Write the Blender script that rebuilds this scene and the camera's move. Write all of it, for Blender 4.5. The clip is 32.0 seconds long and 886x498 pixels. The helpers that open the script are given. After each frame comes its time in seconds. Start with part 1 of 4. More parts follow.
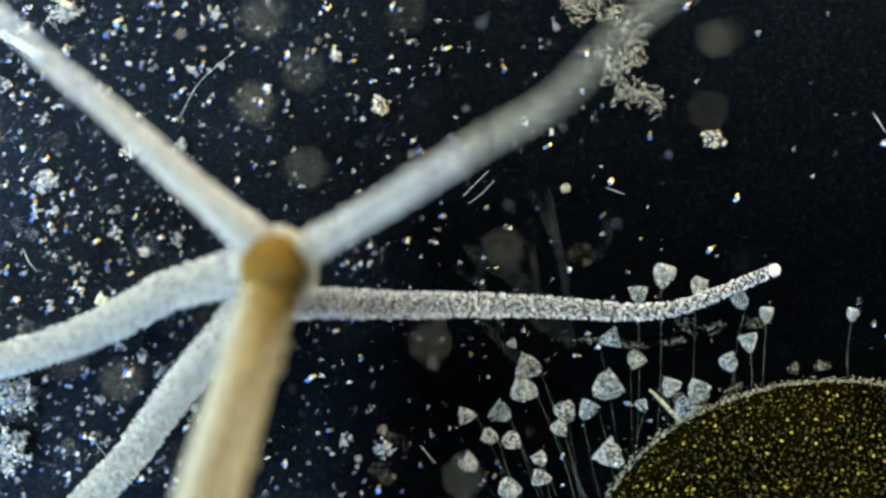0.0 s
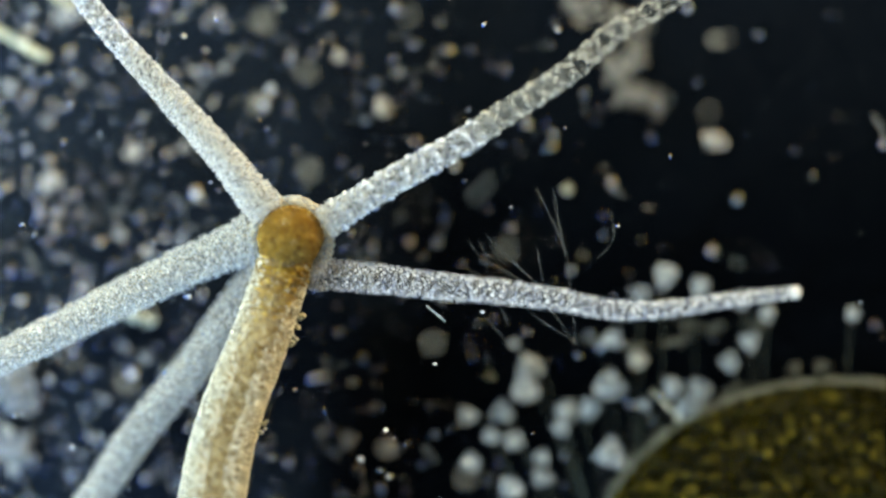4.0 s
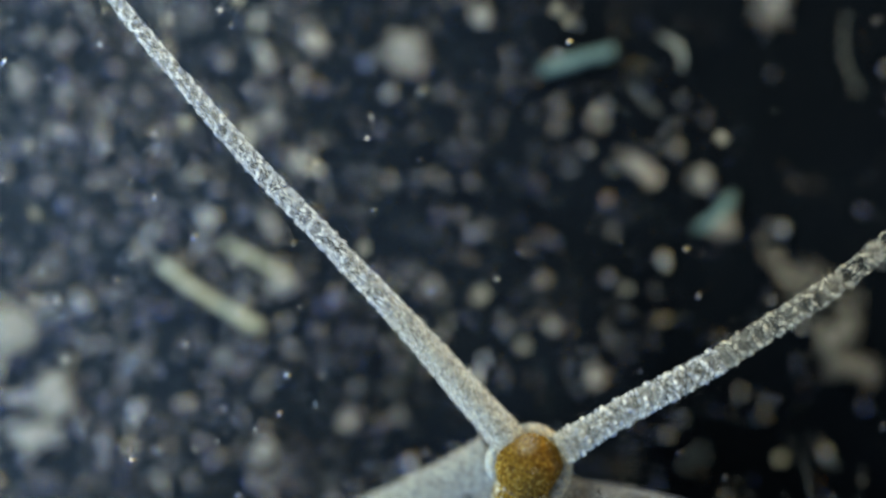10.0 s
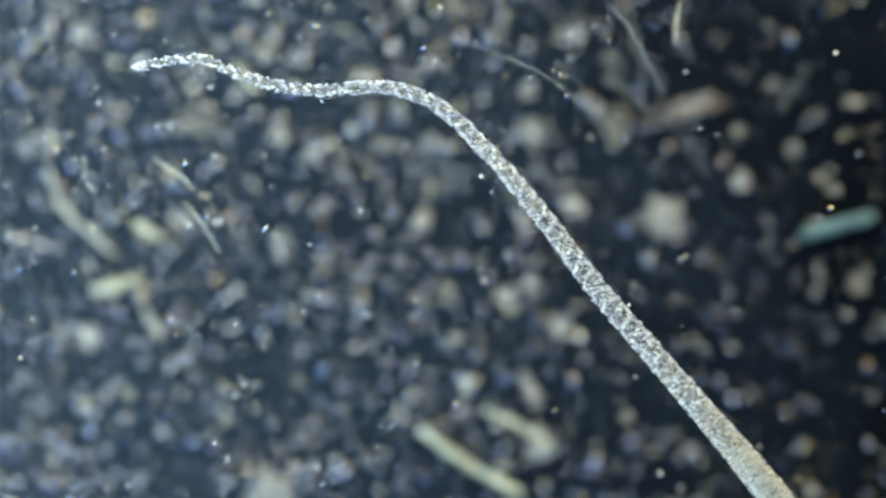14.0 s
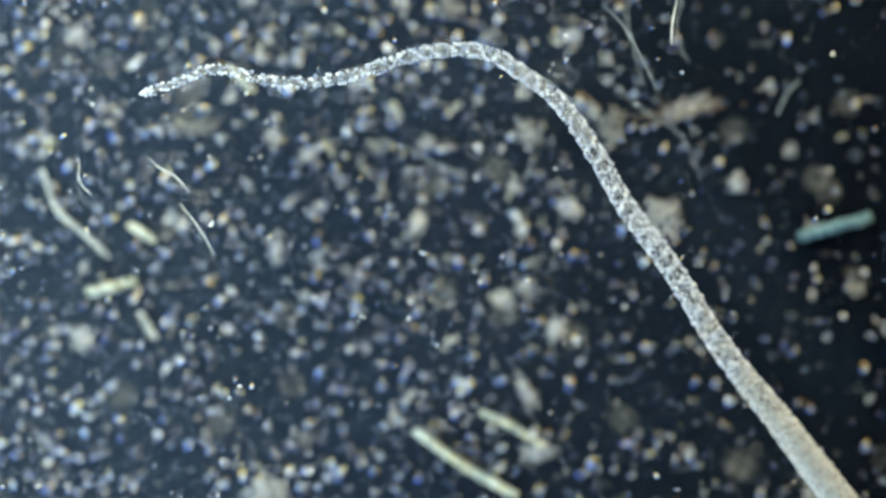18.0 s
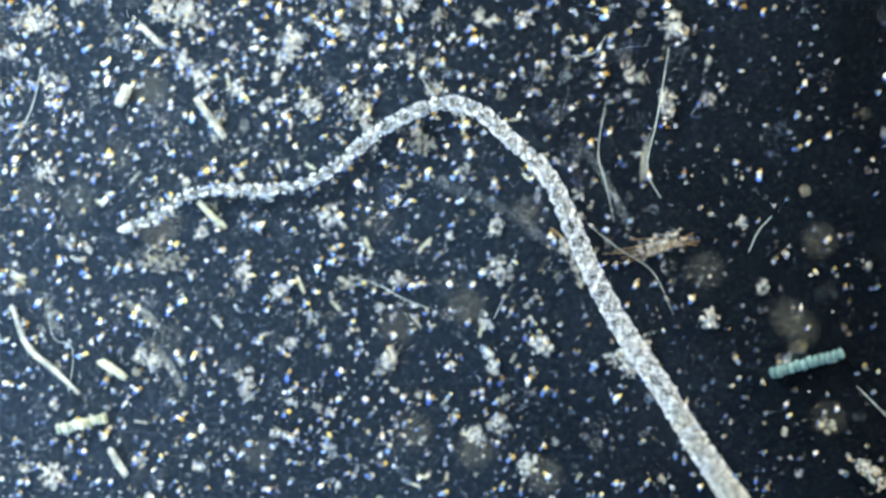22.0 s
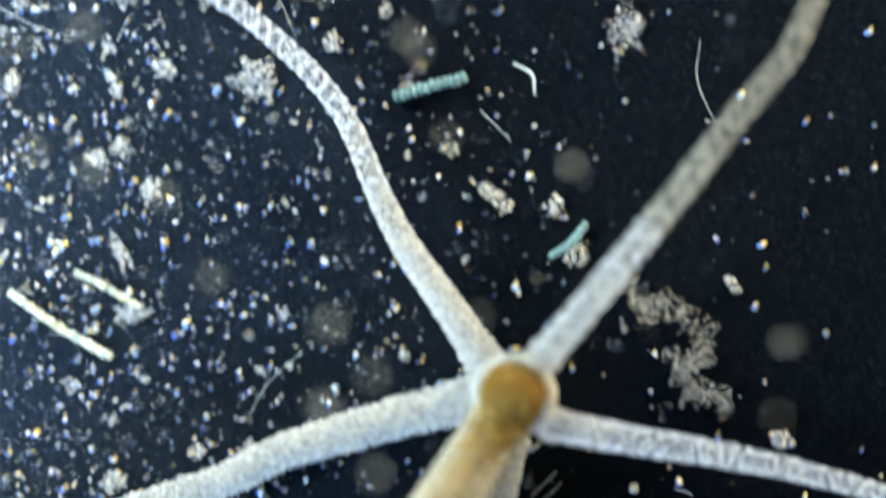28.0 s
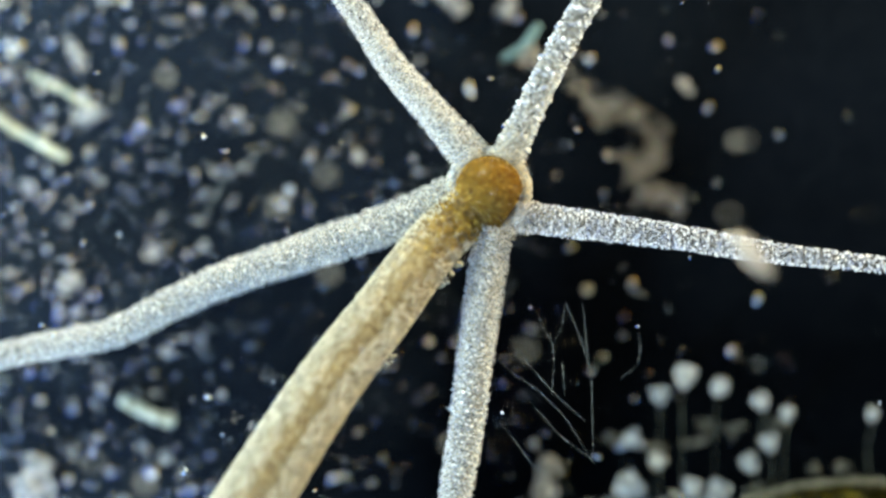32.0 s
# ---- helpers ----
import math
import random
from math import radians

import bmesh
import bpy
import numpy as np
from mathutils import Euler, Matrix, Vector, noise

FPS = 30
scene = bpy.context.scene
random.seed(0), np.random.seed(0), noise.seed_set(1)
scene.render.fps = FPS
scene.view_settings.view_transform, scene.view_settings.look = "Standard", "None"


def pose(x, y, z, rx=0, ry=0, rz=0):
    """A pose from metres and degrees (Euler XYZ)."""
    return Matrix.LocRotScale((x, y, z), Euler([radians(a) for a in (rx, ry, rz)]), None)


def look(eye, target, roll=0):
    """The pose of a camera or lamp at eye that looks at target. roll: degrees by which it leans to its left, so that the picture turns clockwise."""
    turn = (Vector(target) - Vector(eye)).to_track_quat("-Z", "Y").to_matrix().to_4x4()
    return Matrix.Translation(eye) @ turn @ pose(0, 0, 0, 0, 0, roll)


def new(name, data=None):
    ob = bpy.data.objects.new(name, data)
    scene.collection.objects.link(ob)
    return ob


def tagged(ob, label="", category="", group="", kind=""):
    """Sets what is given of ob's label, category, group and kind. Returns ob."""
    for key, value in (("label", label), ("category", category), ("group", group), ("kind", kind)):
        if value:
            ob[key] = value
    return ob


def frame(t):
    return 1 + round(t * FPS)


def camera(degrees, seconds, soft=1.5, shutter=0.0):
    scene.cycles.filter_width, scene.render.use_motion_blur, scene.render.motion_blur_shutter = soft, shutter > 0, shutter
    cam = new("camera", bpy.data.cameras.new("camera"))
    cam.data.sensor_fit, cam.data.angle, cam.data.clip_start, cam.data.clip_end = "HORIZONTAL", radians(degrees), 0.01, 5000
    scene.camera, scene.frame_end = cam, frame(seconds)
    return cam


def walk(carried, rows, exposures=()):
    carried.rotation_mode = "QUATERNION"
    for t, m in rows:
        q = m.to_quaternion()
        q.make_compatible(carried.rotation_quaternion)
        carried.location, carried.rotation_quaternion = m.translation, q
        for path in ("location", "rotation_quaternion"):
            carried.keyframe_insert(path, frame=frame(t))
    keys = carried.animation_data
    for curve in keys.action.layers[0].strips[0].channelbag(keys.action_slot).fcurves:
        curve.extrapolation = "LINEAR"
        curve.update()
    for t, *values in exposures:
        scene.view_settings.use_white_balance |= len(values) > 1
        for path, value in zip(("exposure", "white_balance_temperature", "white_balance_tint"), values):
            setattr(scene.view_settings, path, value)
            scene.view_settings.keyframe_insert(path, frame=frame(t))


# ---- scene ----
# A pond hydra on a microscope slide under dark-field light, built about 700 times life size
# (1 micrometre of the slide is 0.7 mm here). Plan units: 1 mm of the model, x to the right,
# y towards the observer, z up from the slide; U turns them into metres.
U = 0.001
LENS = 4.0
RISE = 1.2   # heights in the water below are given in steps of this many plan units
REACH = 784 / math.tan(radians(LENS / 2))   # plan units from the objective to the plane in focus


def P(x, y, z=0.0):
    return Vector(((x - 784) * U, (441 - y) * U, z * U))


def at_stage(x, y, focus):
    """The objective's pose for a stage place and a height in focus."""
    p = P(x + 784, y + 441, focus * RISE + REACH)
    return pose(p.x, p.y, p.z)


cam = camera(LENS, 32.0, soft=2.7, shutter=1.0)
cam.data.dof.use_dof = True
cam.data.dof.focus_distance = REACH * U
cam.data.dof.aperture_fstop = cam.data.lens * 0.001 / (0.2 * REACH * U)
walk(cam, [
    (0, at_stage(0, 0, 22)),
    (0.5, at_stage(2, -6, 12)),
    (1, at_stage(2, -6, -6)),
    (1.5, at_stage(2, -6, 0)),
    (2, at_stage(-1, -4, 50)),
    (2.5, at_stage(-3, -3, 90)),
    (3, at_stage(-4, -2, 108)),
    (3.5, at_stage(-4, -2, 112)),
    (5.5, at_stage(-6, -0, 132)),
    (6, at_stage(-13, -0, 138)),
    (6.5, at_stage(-159, 4, 140)),
    (7, at_stage(-242, 6, 143)),
    (7.5, at_stage(-303, -22, 145)),
    (7.9, at_stage(-344, -54, 151)),
    (8, at_stage(-353, -111, 152)),
    (8.1, at_stage(-361, -152, 153)),
    (8.3, at_stage(-372, -214, 155)),
    (8.5, at_stage(-379, -271, 158)),
    (9, at_stage(-381, -344, 165)),
    (9.5, at_stage(-384, -429, 166)),
    (10, at_stage(-385, -482, 168)),
    (10.5, at_stage(-387, -542, 169)),
    (11, at_stage(-389, -613, 170)),
    (11.5, at_stage(-392, -688, 169)),
    (12, at_stage(-392, -755, 168)),
    (12.5, at_stage(-496, -788, 166)),
    (13, at_stage(-636, -783, 165)),
    (13.5, at_stage(-776, -778, 155)),
    (14, at_stage(-848, -777, 145)),
    (14.5, at_stage(-859, -779, 135)),
    (16.5, at_stage(-857, -780, 82)),
    (17, at_stage(-858, -780, 82)),
    (17.5, at_stage(-845, -780, 82)),
    (18, at_stage(-840, -780, 82)),
    (18.5, at_stage(-838, -780, 89)),
    (19, at_stage(-817, -779, 98)),
    (19.5, at_stage(-809, -779, 96)),
    (20, at_stage(-797, -783, 56)),
    (20.5, at_stage(-782, -784, 27)),
    (21, at_stage(-782, -784, 27)),
    (21.5, at_stage(-787, -943, 28)),
    (22, at_stage(-789, -1022, 28)),
    (22.5, at_stage(-789, -1046, 28)),
    (23, at_stage(-785, -1047, 28)),
    (23.5, at_stage(-731, -1048, 28)),
    (24, at_stage(-665, -1050, 28)),
    (24.5, at_stage(-541, -1054, 28)),
    (25, at_stage(-462, -1054, 28)),
    (25.5, at_stage(-368, -947, 28)),
    (27.5, at_stage(-155, -639, 28)),
    (28, at_stage(-121, -532, 28)),
    (28.5, at_stage(-94, -394, 28)),
    (29, at_stage(-83, -332, 28)),
    (29.5, at_stage(-69, -333, 28)),
    (30, at_stage(-63, -331, 42)),
    (30.5, at_stage(-54, -328, 85)),
    (31, at_stage(-43, -328, 98)),
    (31.5, at_stage(-39, -202, 103)),
    (32, at_stage(-39, -180, 108)),
], exposures=[(0.0, 0.28, 7120, 5), (6.0, 0.25, 7300, 5), (8.0, -0.24, 7400, 4), (9.0, -0.45, 7080, 4), (13.0, -0.24, 6930, 3), (17.0, -0.25, 6900, 3),
              (21.0, 0.07, 6680, 5), (23.0, 0.2, 6520, 6), (25.0, 0.42, 6520, 6), (28.0, 0.53, 6520, 6), (30.0, 0.5, 6720, 6), (32.0, 0.45, 6920, 5)])

# ---- light ----
world = bpy.data.worlds.new("world")
scene.world = world
world.use_nodes = True
world.node_tree.nodes["Background"].inputs[0].default_value = (0.16, 0.25, 0.5, 1)
world.node_tree.nodes["Background"].inputs[1].default_value = 0.05


def lamp(x, y, z, watts, colour):
    """One lamp standing in for the dark-field ring: it shines in low over the slide from outside the view."""
    d = bpy.data.lights.new("ring_lamp", "AREA")
    d.shape, d.size, d.energy, d.color = "DISK", 0.9, watts, colour
    ob = new("ring_lamp", d)
    ob.matrix_basis = look((x, y, z), (-0.3, 0.3, 0))
    return ob


# warm and cool lamps are added to tint edges like the lens's colour fringes
WARM, COOL, WHITE = (1.0, 0.78, 0.45), (0.29, 0.55, 1.0), (0.84, 0.97, 0.96)
lamp(3.2, 3.2, 0.9, 560, WARM)
lamp(3.4, -2.6, 1.9, 130, WHITE)
lamp(-2.9, 3.4, 1.9, 480, WHITE)
lamp(-4.0, -0.3, 1.9, 380, WHITE)
lamp(-2.6, -3.2, 1.0, 480, COOL)


# ---- materials ----
def material(name):
    m = bpy.data.materials.new(name)
    m.use_nodes = True
    m.node_tree.nodes.clear()
    return m, m.node_tree.nodes, m.node_tree.links


def noise_node(nodes, links, size, detail=4.0, space="Object", squash=1.0):
    """Noise whose blobs are about size plan units across."""
    tc = nodes.new("ShaderNodeTexCoord")
    nz = nodes.new("ShaderNodeTexNoise")
    mp = nodes.new("ShaderNodeMapping")
    mp.inputs["Scale"].default_value = (squash, 1, 1)
    info = nodes.new("ShaderNodeObjectInfo")
    shift = nodes.new("ShaderNodeMath")
    shift.operation = "MULTIPLY"
    shift.inputs[1].default_value = 9.0
    links.new(info.outputs["Random"], shift.inputs[0])
    links.new(shift.outputs[0], mp.inputs["Location"])
    links.new(tc.outputs[space], mp.inputs["Vector"])
    links.new(mp.outputs[0], nz.inputs["Vector"])
    nz.inputs["Scale"].default_value = 1.0 / (size * U)
    nz.inputs["Detail"].default_value = detail
    return nz


def ramp_node(nodes, links, src, stops):
    r = nodes.new("ShaderNodeValToRGB")
    els = r.color_ramp.elements
    els[0].position, els[0].color = stops[0][0], (*stops[0][1], 1)
    els[1].position, els[1].color = stops[-1][0], (*stops[-1][1], 1)
    for p, c in stops[1:-1]:
        e = els.new(p)
        e.color = (*c, 1)
    links.new(src, r.inputs[0])
    return r


def flesh(name, stops, grain, clear, through_light=0.5, bump=1.5, rough=0.45, gloss=0.25, islands=False, windows=0.0, squash=1.0, web=0.3, tint=0.0, blotch=0.4):
    """Translucent living tissue: part of the light passes straight, part is scattered on both sides."""
    m, n, l = material(name)
    nz = noise_node(n, l, grain, 4.0, "Object", squash)
    big = noise_node(n, l, grain * 7, 2.0)
    mix = n.new("ShaderNodeMath")
    mix.operation = "MULTIPLY_ADD"
    mix.inputs[1].default_value = 1 - blotch
    l.new(nz.outputs["Fac"], mix.inputs[0])
    half = n.new("ShaderNodeMath")
    half.operation = "MULTIPLY"
    half.inputs[1].default_value = blotch
    l.new(big.outputs["Fac"], half.inputs[0])
    l.new(half.outputs[0], mix.inputs[2])
    src = mix.outputs[0]
    if islands:
        geo = n.new("ShaderNodeNewGeometry")
        src = geo.outputs["Random Per Island"]
    r = ramp_node(n, l, src, stops)
    if tint:
        # the lens's bluish and yellowish fringing is painted in as fine speckles
        spot = noise_node(n, l, grain * 1.3, 1.0, "Object", squash)
        hue = ramp_node(n, l, spot.outputs["Color"], [(0.38, (1 - 0.5 * tint, 1 - 0.25 * tint, 1.0)), (0.5, (1, 1, 1)), (0.62, (1.0, 1 - 0.2 * tint, 1 - 0.6 * tint))])
        dye = n.new("ShaderNodeMix")
        dye.data_type, dye.blend_type = "RGBA", "MULTIPLY"
        dye.inputs[0].default_value = 1.0
        l.new(r.outputs[0], dye.inputs[6])
        l.new(hue.outputs[0], dye.inputs[7])
        colour = dye.outputs[2]
    else:
        colour = r.outputs[0]
    bp = n.new("ShaderNodeBump")
    bp.inputs["Strength"].default_value = 0.8
    bp.inputs["Distance"].default_value = bump * U
    l.new(nz.outputs["Fac"], bp.inputs["Height"])
    pb = n.new("ShaderNodeBsdfPrincipled")
    pb.inputs["Roughness"].default_value = rough
    pb.inputs["Specular IOR Level"].default_value = gloss
    l.new(colour, pb.inputs["Base Color"])
    l.new(bp.outputs[0], pb.inputs["Normal"])
    tl = n.new("ShaderNodeBsdfTranslucent")
    l.new(colour, tl.inputs["Color"])
    l.new(bp.outputs[0], tl.inputs["Normal"])
    m1 = n.new("ShaderNodeMixShader")
    m1.inputs[0].default_value = through_light
    l.new(pb.outputs[0], m1.inputs[1])
    l.new(tl.outputs[0], m1.inputs[2])
    last = m1
    if clear > 0:
        tr = n.new("ShaderNodeBsdfTransparent")
        m2 = n.new("ShaderNodeMixShader")
        mr = n.new("ShaderNodeMapRange")
        mr.inputs["From Min"].default_value, mr.inputs["From Max"].default_value = 0.35, 0.65
        mr.inputs["To Min"].default_value, mr.inputs["To Max"].default_value = min(1, clear * 1.4), clear * (0.6 if clear < 0.8 else 0.85)
        l.new(nz.outputs["Fac"], mr.inputs["Value"])
        if windows:
            wide = noise_node(n, l, windows, 2.0, "Object", squash)
            l.new(wide.outputs["Fac"], mr.inputs["Value"])
            mr.inputs["From Min"].default_value, mr.inputs["From Max"].default_value = 0.44, 0.54
            mr.inputs["To Min"].default_value, mr.inputs["To Max"].default_value = clear, web
        l.new(mr.outputs[0], m2.inputs[0])
        l.new(m1.outputs[0], m2.inputs[1])
        l.new(tr.outputs[0], m2.inputs[2])
        last = m2
    out = n.new("ShaderNodeOutputMaterial")
    l.new(last.outputs[0], out.inputs[0])
    return m


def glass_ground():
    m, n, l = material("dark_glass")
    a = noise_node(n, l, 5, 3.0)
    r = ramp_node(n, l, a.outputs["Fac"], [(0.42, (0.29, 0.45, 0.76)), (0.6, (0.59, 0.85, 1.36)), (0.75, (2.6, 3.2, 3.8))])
    # silt and a painted light haze: strong far left, weak far side, weakest nearby
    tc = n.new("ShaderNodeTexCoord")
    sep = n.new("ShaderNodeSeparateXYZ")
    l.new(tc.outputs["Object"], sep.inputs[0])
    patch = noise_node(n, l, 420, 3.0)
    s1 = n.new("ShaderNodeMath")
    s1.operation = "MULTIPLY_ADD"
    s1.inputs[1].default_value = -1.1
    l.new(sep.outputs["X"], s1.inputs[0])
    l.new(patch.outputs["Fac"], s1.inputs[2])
    haze = n.new("ShaderNodeMapRange")
    haze.inputs["From Min"].default_value, haze.inputs["From Max"].default_value = 0.58, 2.0
    haze.inputs["To Min"].default_value, haze.inputs["To Max"].default_value = 0.0, 0.019
    l.new(s1.outputs[0], haze.inputs["Value"])
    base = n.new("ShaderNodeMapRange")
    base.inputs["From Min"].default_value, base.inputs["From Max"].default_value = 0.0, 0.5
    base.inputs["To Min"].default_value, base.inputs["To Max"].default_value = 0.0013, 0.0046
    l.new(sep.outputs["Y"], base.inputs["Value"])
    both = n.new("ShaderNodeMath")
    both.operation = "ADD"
    l.new(haze.outputs[0], both.inputs[0])
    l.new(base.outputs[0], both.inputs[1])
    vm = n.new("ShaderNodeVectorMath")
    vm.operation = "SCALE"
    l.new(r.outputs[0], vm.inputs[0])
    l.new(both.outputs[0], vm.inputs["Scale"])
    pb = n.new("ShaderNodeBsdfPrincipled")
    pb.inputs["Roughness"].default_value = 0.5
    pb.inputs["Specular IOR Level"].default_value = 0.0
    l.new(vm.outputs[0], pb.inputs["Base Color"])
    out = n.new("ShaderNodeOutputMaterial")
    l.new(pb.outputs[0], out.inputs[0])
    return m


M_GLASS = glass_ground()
# tissues of the limbs are laid out per joint, whose own size is 1
FLESH = [(0.40, (0.29, 0.32, 0.39)), (0.48, (0.52, 0.53, 0.54)), (0.56, (0.74, 0.72, 0.67))]
M_LIMB = [flesh("tentacle_tissue", FLESH, 0.036 + 0.004 * k, 0.7 + 0.06 * k, 0.6, 2.5, windows=0.16 + 0.05 * k, squash=0.5, web=0.12 + 0.16 * k, tint=0.9, blotch=0.2) for k in range(6)]
M_BEAD_THIN = flesh("thin_stinging_cells", [(0.0, (0.22, 0.27, 0.42)), (0.5, (0.56, 0.61, 0.7)), (0.98, (0.92, 0.93, 0.92))], 0.06, 0.36, 0.55, 1.0, 0.55, 0.12, islands=True)
M_BEAD_FAINT = flesh("faint_stinging_cells", [(0.0, (0.24, 0.27, 0.3)), (0.5, (0.5, 0.5, 0.47)), (0.98, (0.8, 0.77, 0.67))], 0.06, 0.72, 0.55, 1.0, 0.5, 0.3, islands=True)
M_FLANK = flesh("flank_cells", [(0.0, (0.38, 0.36, 0.3)), (0.5, (0.66, 0.63, 0.53)), (0.98, (0.94, 0.91, 0.8))], 0.04, 0.2, 0.6, 2.0, islands=True)
M_BEAD = flesh("stinging_cells", [(0.0, (0.32, 0.35, 0.42)), (0.4, (0.57, 0.59, 0.61)), (0.98, (0.88, 0.86, 0.8))], 0.06, 0.2, 0.6, 1.0, 0.6, 0.12, islands=True)
M_COLLAR = flesh("head_rim_tissue", FLESH, 2.6, 0.35, 0.6, 2.5, windows=7, web=0.15, tint=0.7)
M_SHEATH = flesh("outer_skin", [(0.40, (0.55, 0.53, 0.46)), (0.58, (0.95, 0.92, 0.80))], 0.05, 1.06, 0.55, 2.0, squash=0.4, tint=0.6)
M_SKIN = flesh("skin_cells", [(0.0, (0.6, 0.5, 0.28)), (0.5, (0.85, 0.80, 0.62)), (0.98, (0.95, 0.94, 0.86))], 0.1, 0.1, 0.5, 1.0, islands=True)
M_CORE = flesh("gut_lining", [(0.42, (0.06, 0.03, 0.003)), (0.5, (0.18, 0.1, 0.012)), (0.57, (0.45, 0.3, 0.07))], 0.05, 0.0, 0.35, 2.0, gloss=0.1, squash=0.4, tint=0.4, blotch=0.2)
M_TAN = flesh("column_gut_cells", [(0.0, (0.11, 0.062, 0.011)), (0.5, (0.27, 0.168, 0.045)), (0.98, (0.62, 0.46, 0.21))], 3, 0.15, 0.5, 1.0, gloss=0.1, islands=True)
M_COLUMN = flesh("column_gut", [(0.42, (0.12, 0.07, 0.015)), (0.5, (0.23, 0.145, 0.04)), (0.57, (0.43, 0.3, 0.12))], 0.05, 0.0, 0.45, 2.0, gloss=0.1, squash=0.4, tint=0.3, blotch=0.2)
M_WALL = flesh("gut_wall", [(0.40, (0.10, 0.06, 0.01)), (0.5, (0.28, 0.19, 0.06)), (0.58, (0.6, 0.5, 0.3))], 0.05, 0.75, 0.4, 2.0, gloss=0.1, windows=0.09, squash=0.4, web=0.35)
M_HEAD = flesh("head_skin", [(0.38, (0.55, 0.53, 0.46)), (0.6, (0.95, 0.92, 0.80))], 3, 1.14, 0.5, 2.0, gloss=0.0, tint=0.5)
M_GUT = flesh("mouth_lining", [(0.40, (0.022, 0.009, 0.0002)), (0.5, (0.075, 0.034, 0.0006)), (0.58, (0.2, 0.1, 0.01))], 2.6, 0.0, 0.35, 2.0, 0.6, 0.0, tint=0.12, blotch=0.1)
M_GUT_CELL = flesh("gut_cells", [(0.0, (0.045, 0.022, 0.002)), (0.5, (0.165, 0.09, 0.007)), (0.85, (0.32, 0.19, 0.016)), (0.98, (0.6, 0.43, 0.1))], 3, 0.0, 0.35, 1.0, gloss=0.1, islands=True)
M_SPECK = flesh("dust", [(0.0, (0.06, 0.09, 0.16)), (0.3, (0.22, 0.30, 0.42)), (0.55, (0.62, 0.72, 0.84)), (0.75, (0.88, 0.91, 0.91)), (0.9, (0.88, 0.87, 0.78)), (0.98, (0.72, 0.63, 0.45))], 4, 0.0, 0.15, 1.0, islands=True)
# the lens's blue and amber colour fringes, painted as grains beside the dust
M_FRINGE_BLUE = flesh("bluish_dust", [(0.0, (0.02, 0.05, 0.25)), (0.5, (0.08, 0.2, 0.8)), (0.98, (0.25, 0.48, 1.0))], 4, 0.0, 0.15, 1.0, islands=True)
M_FRINGE_AMBER = flesh("amber_dust", [(0.0, (0.2, 0.1, 0.015)), (0.5, (0.52, 0.33, 0.06)), (0.98, (0.88, 0.71, 0.24))], 4, 0.0, 0.15, 1.0, islands=True)
M_PALE = flesh("pale_debris", [(0.38, (0.2, 0.22, 0.24)), (0.5, (0.42, 0.44, 0.43)), (0.6, (0.72, 0.73, 0.70))], 3.5, 0.25, 0.45, 2.0, windows=7, web=0.1, tint=0.5)
M_BROWN = flesh("brown_debris", [(0.38, (0.10, 0.09, 0.075)), (0.5, (0.24, 0.23, 0.21)), (0.62, (0.46, 0.45, 0.42))], 3, 0.15, 0.45, 2.0)
M_TEAL = flesh("diatom_shell", [(0.35, (0.06, 0.13, 0.15)), (0.6, (0.25, 0.39, 0.42))], 6, 0.2, 0.5, 1.0)
M_YELLOW = flesh("diatom_shell_yellow", [(0.38, (0.3, 0.32, 0.25)), (0.6, (0.72, 0.72, 0.62))], 3.5, 0.25, 0.5, 1.5, windows=7, web=0.1, tint=0.4)
M_CELL = flesh("floating_cell", [(0.35, (0.26, 0.26, 0.23)), (0.6, (0.58, 0.57, 0.49))], 5, 0.77, 0.5, 1.0)
M_FIBRE = flesh("fibre", [(0.35, (0.25, 0.3, 0.33)), (0.6, (0.6, 0.68, 0.7))], 6, 0.2, 0.5, 1.0)
M_RED = flesh("red_fibre", [(0.35, (0.16, 0.1, 0.05)), (0.6, (0.4, 0.28, 0.16))], 6, 0.1, 0.5, 1.0)
M_BELL = flesh("bell_animal", [(0.40, (0.16, 0.2, 0.27)), (0.5, (0.48, 0.53, 0.58)), (0.58, (0.86, 0.9, 0.92))], 2.5, 0.96, 0.55, 3.0, windows=4, web=0.52, tint=0.8)
GRIT = [(0.0, (0.04, 0.06, 0.12)), (0.2, (0.1, 0.18, 0.42)), (0.36, (0.25, 0.28, 0.3)), (0.6, (0.5, 0.53, 0.53)), (0.8, (0.9, 0.92, 0.9)), (0.9, (1.0, 0.98, 0.92)), (0.97, (0.85, 0.6, 0.22))]
M_GRIT = {M_PALE: flesh("pale_grit", GRIT, 4, 0.34, 0.45, 1.0, islands=True),
          M_BROWN: flesh("brown_grit", [(p, (c[0] * 0.62, c[1] * 0.61, c[2] * 0.57)) for p, c in GRIT], 4, 0.32, 0.45, 1.0, islands=True)}
M_ALGA = flesh("alga_body", [(0.4, (0.0008, 0.0009, 0.0001)), (0.65, (0.004, 0.0038, 0.0003))], 16, 0.0, 0.2, 3.0, 0.9, 0.0)
M_GREEN = flesh("alga_cell", [(0.0, (0.006, 0.007, 0.001)), (0.4, (0.014, 0.013, 0.001)), (0.7, (0.045, 0.037, 0.0025)), (0.88, (0.15, 0.118, 0.008)), (0.98, (0.5, 0.41, 0.06))], 5, 0.0, 0.3, 1.0, islands=True)
M_RIM = flesh("alga_rim", [(0.35, (0.16, 0.17, 0.12)), (0.6, (0.45, 0.46, 0.38))], 5, 0.4, 0.5, 1.0)

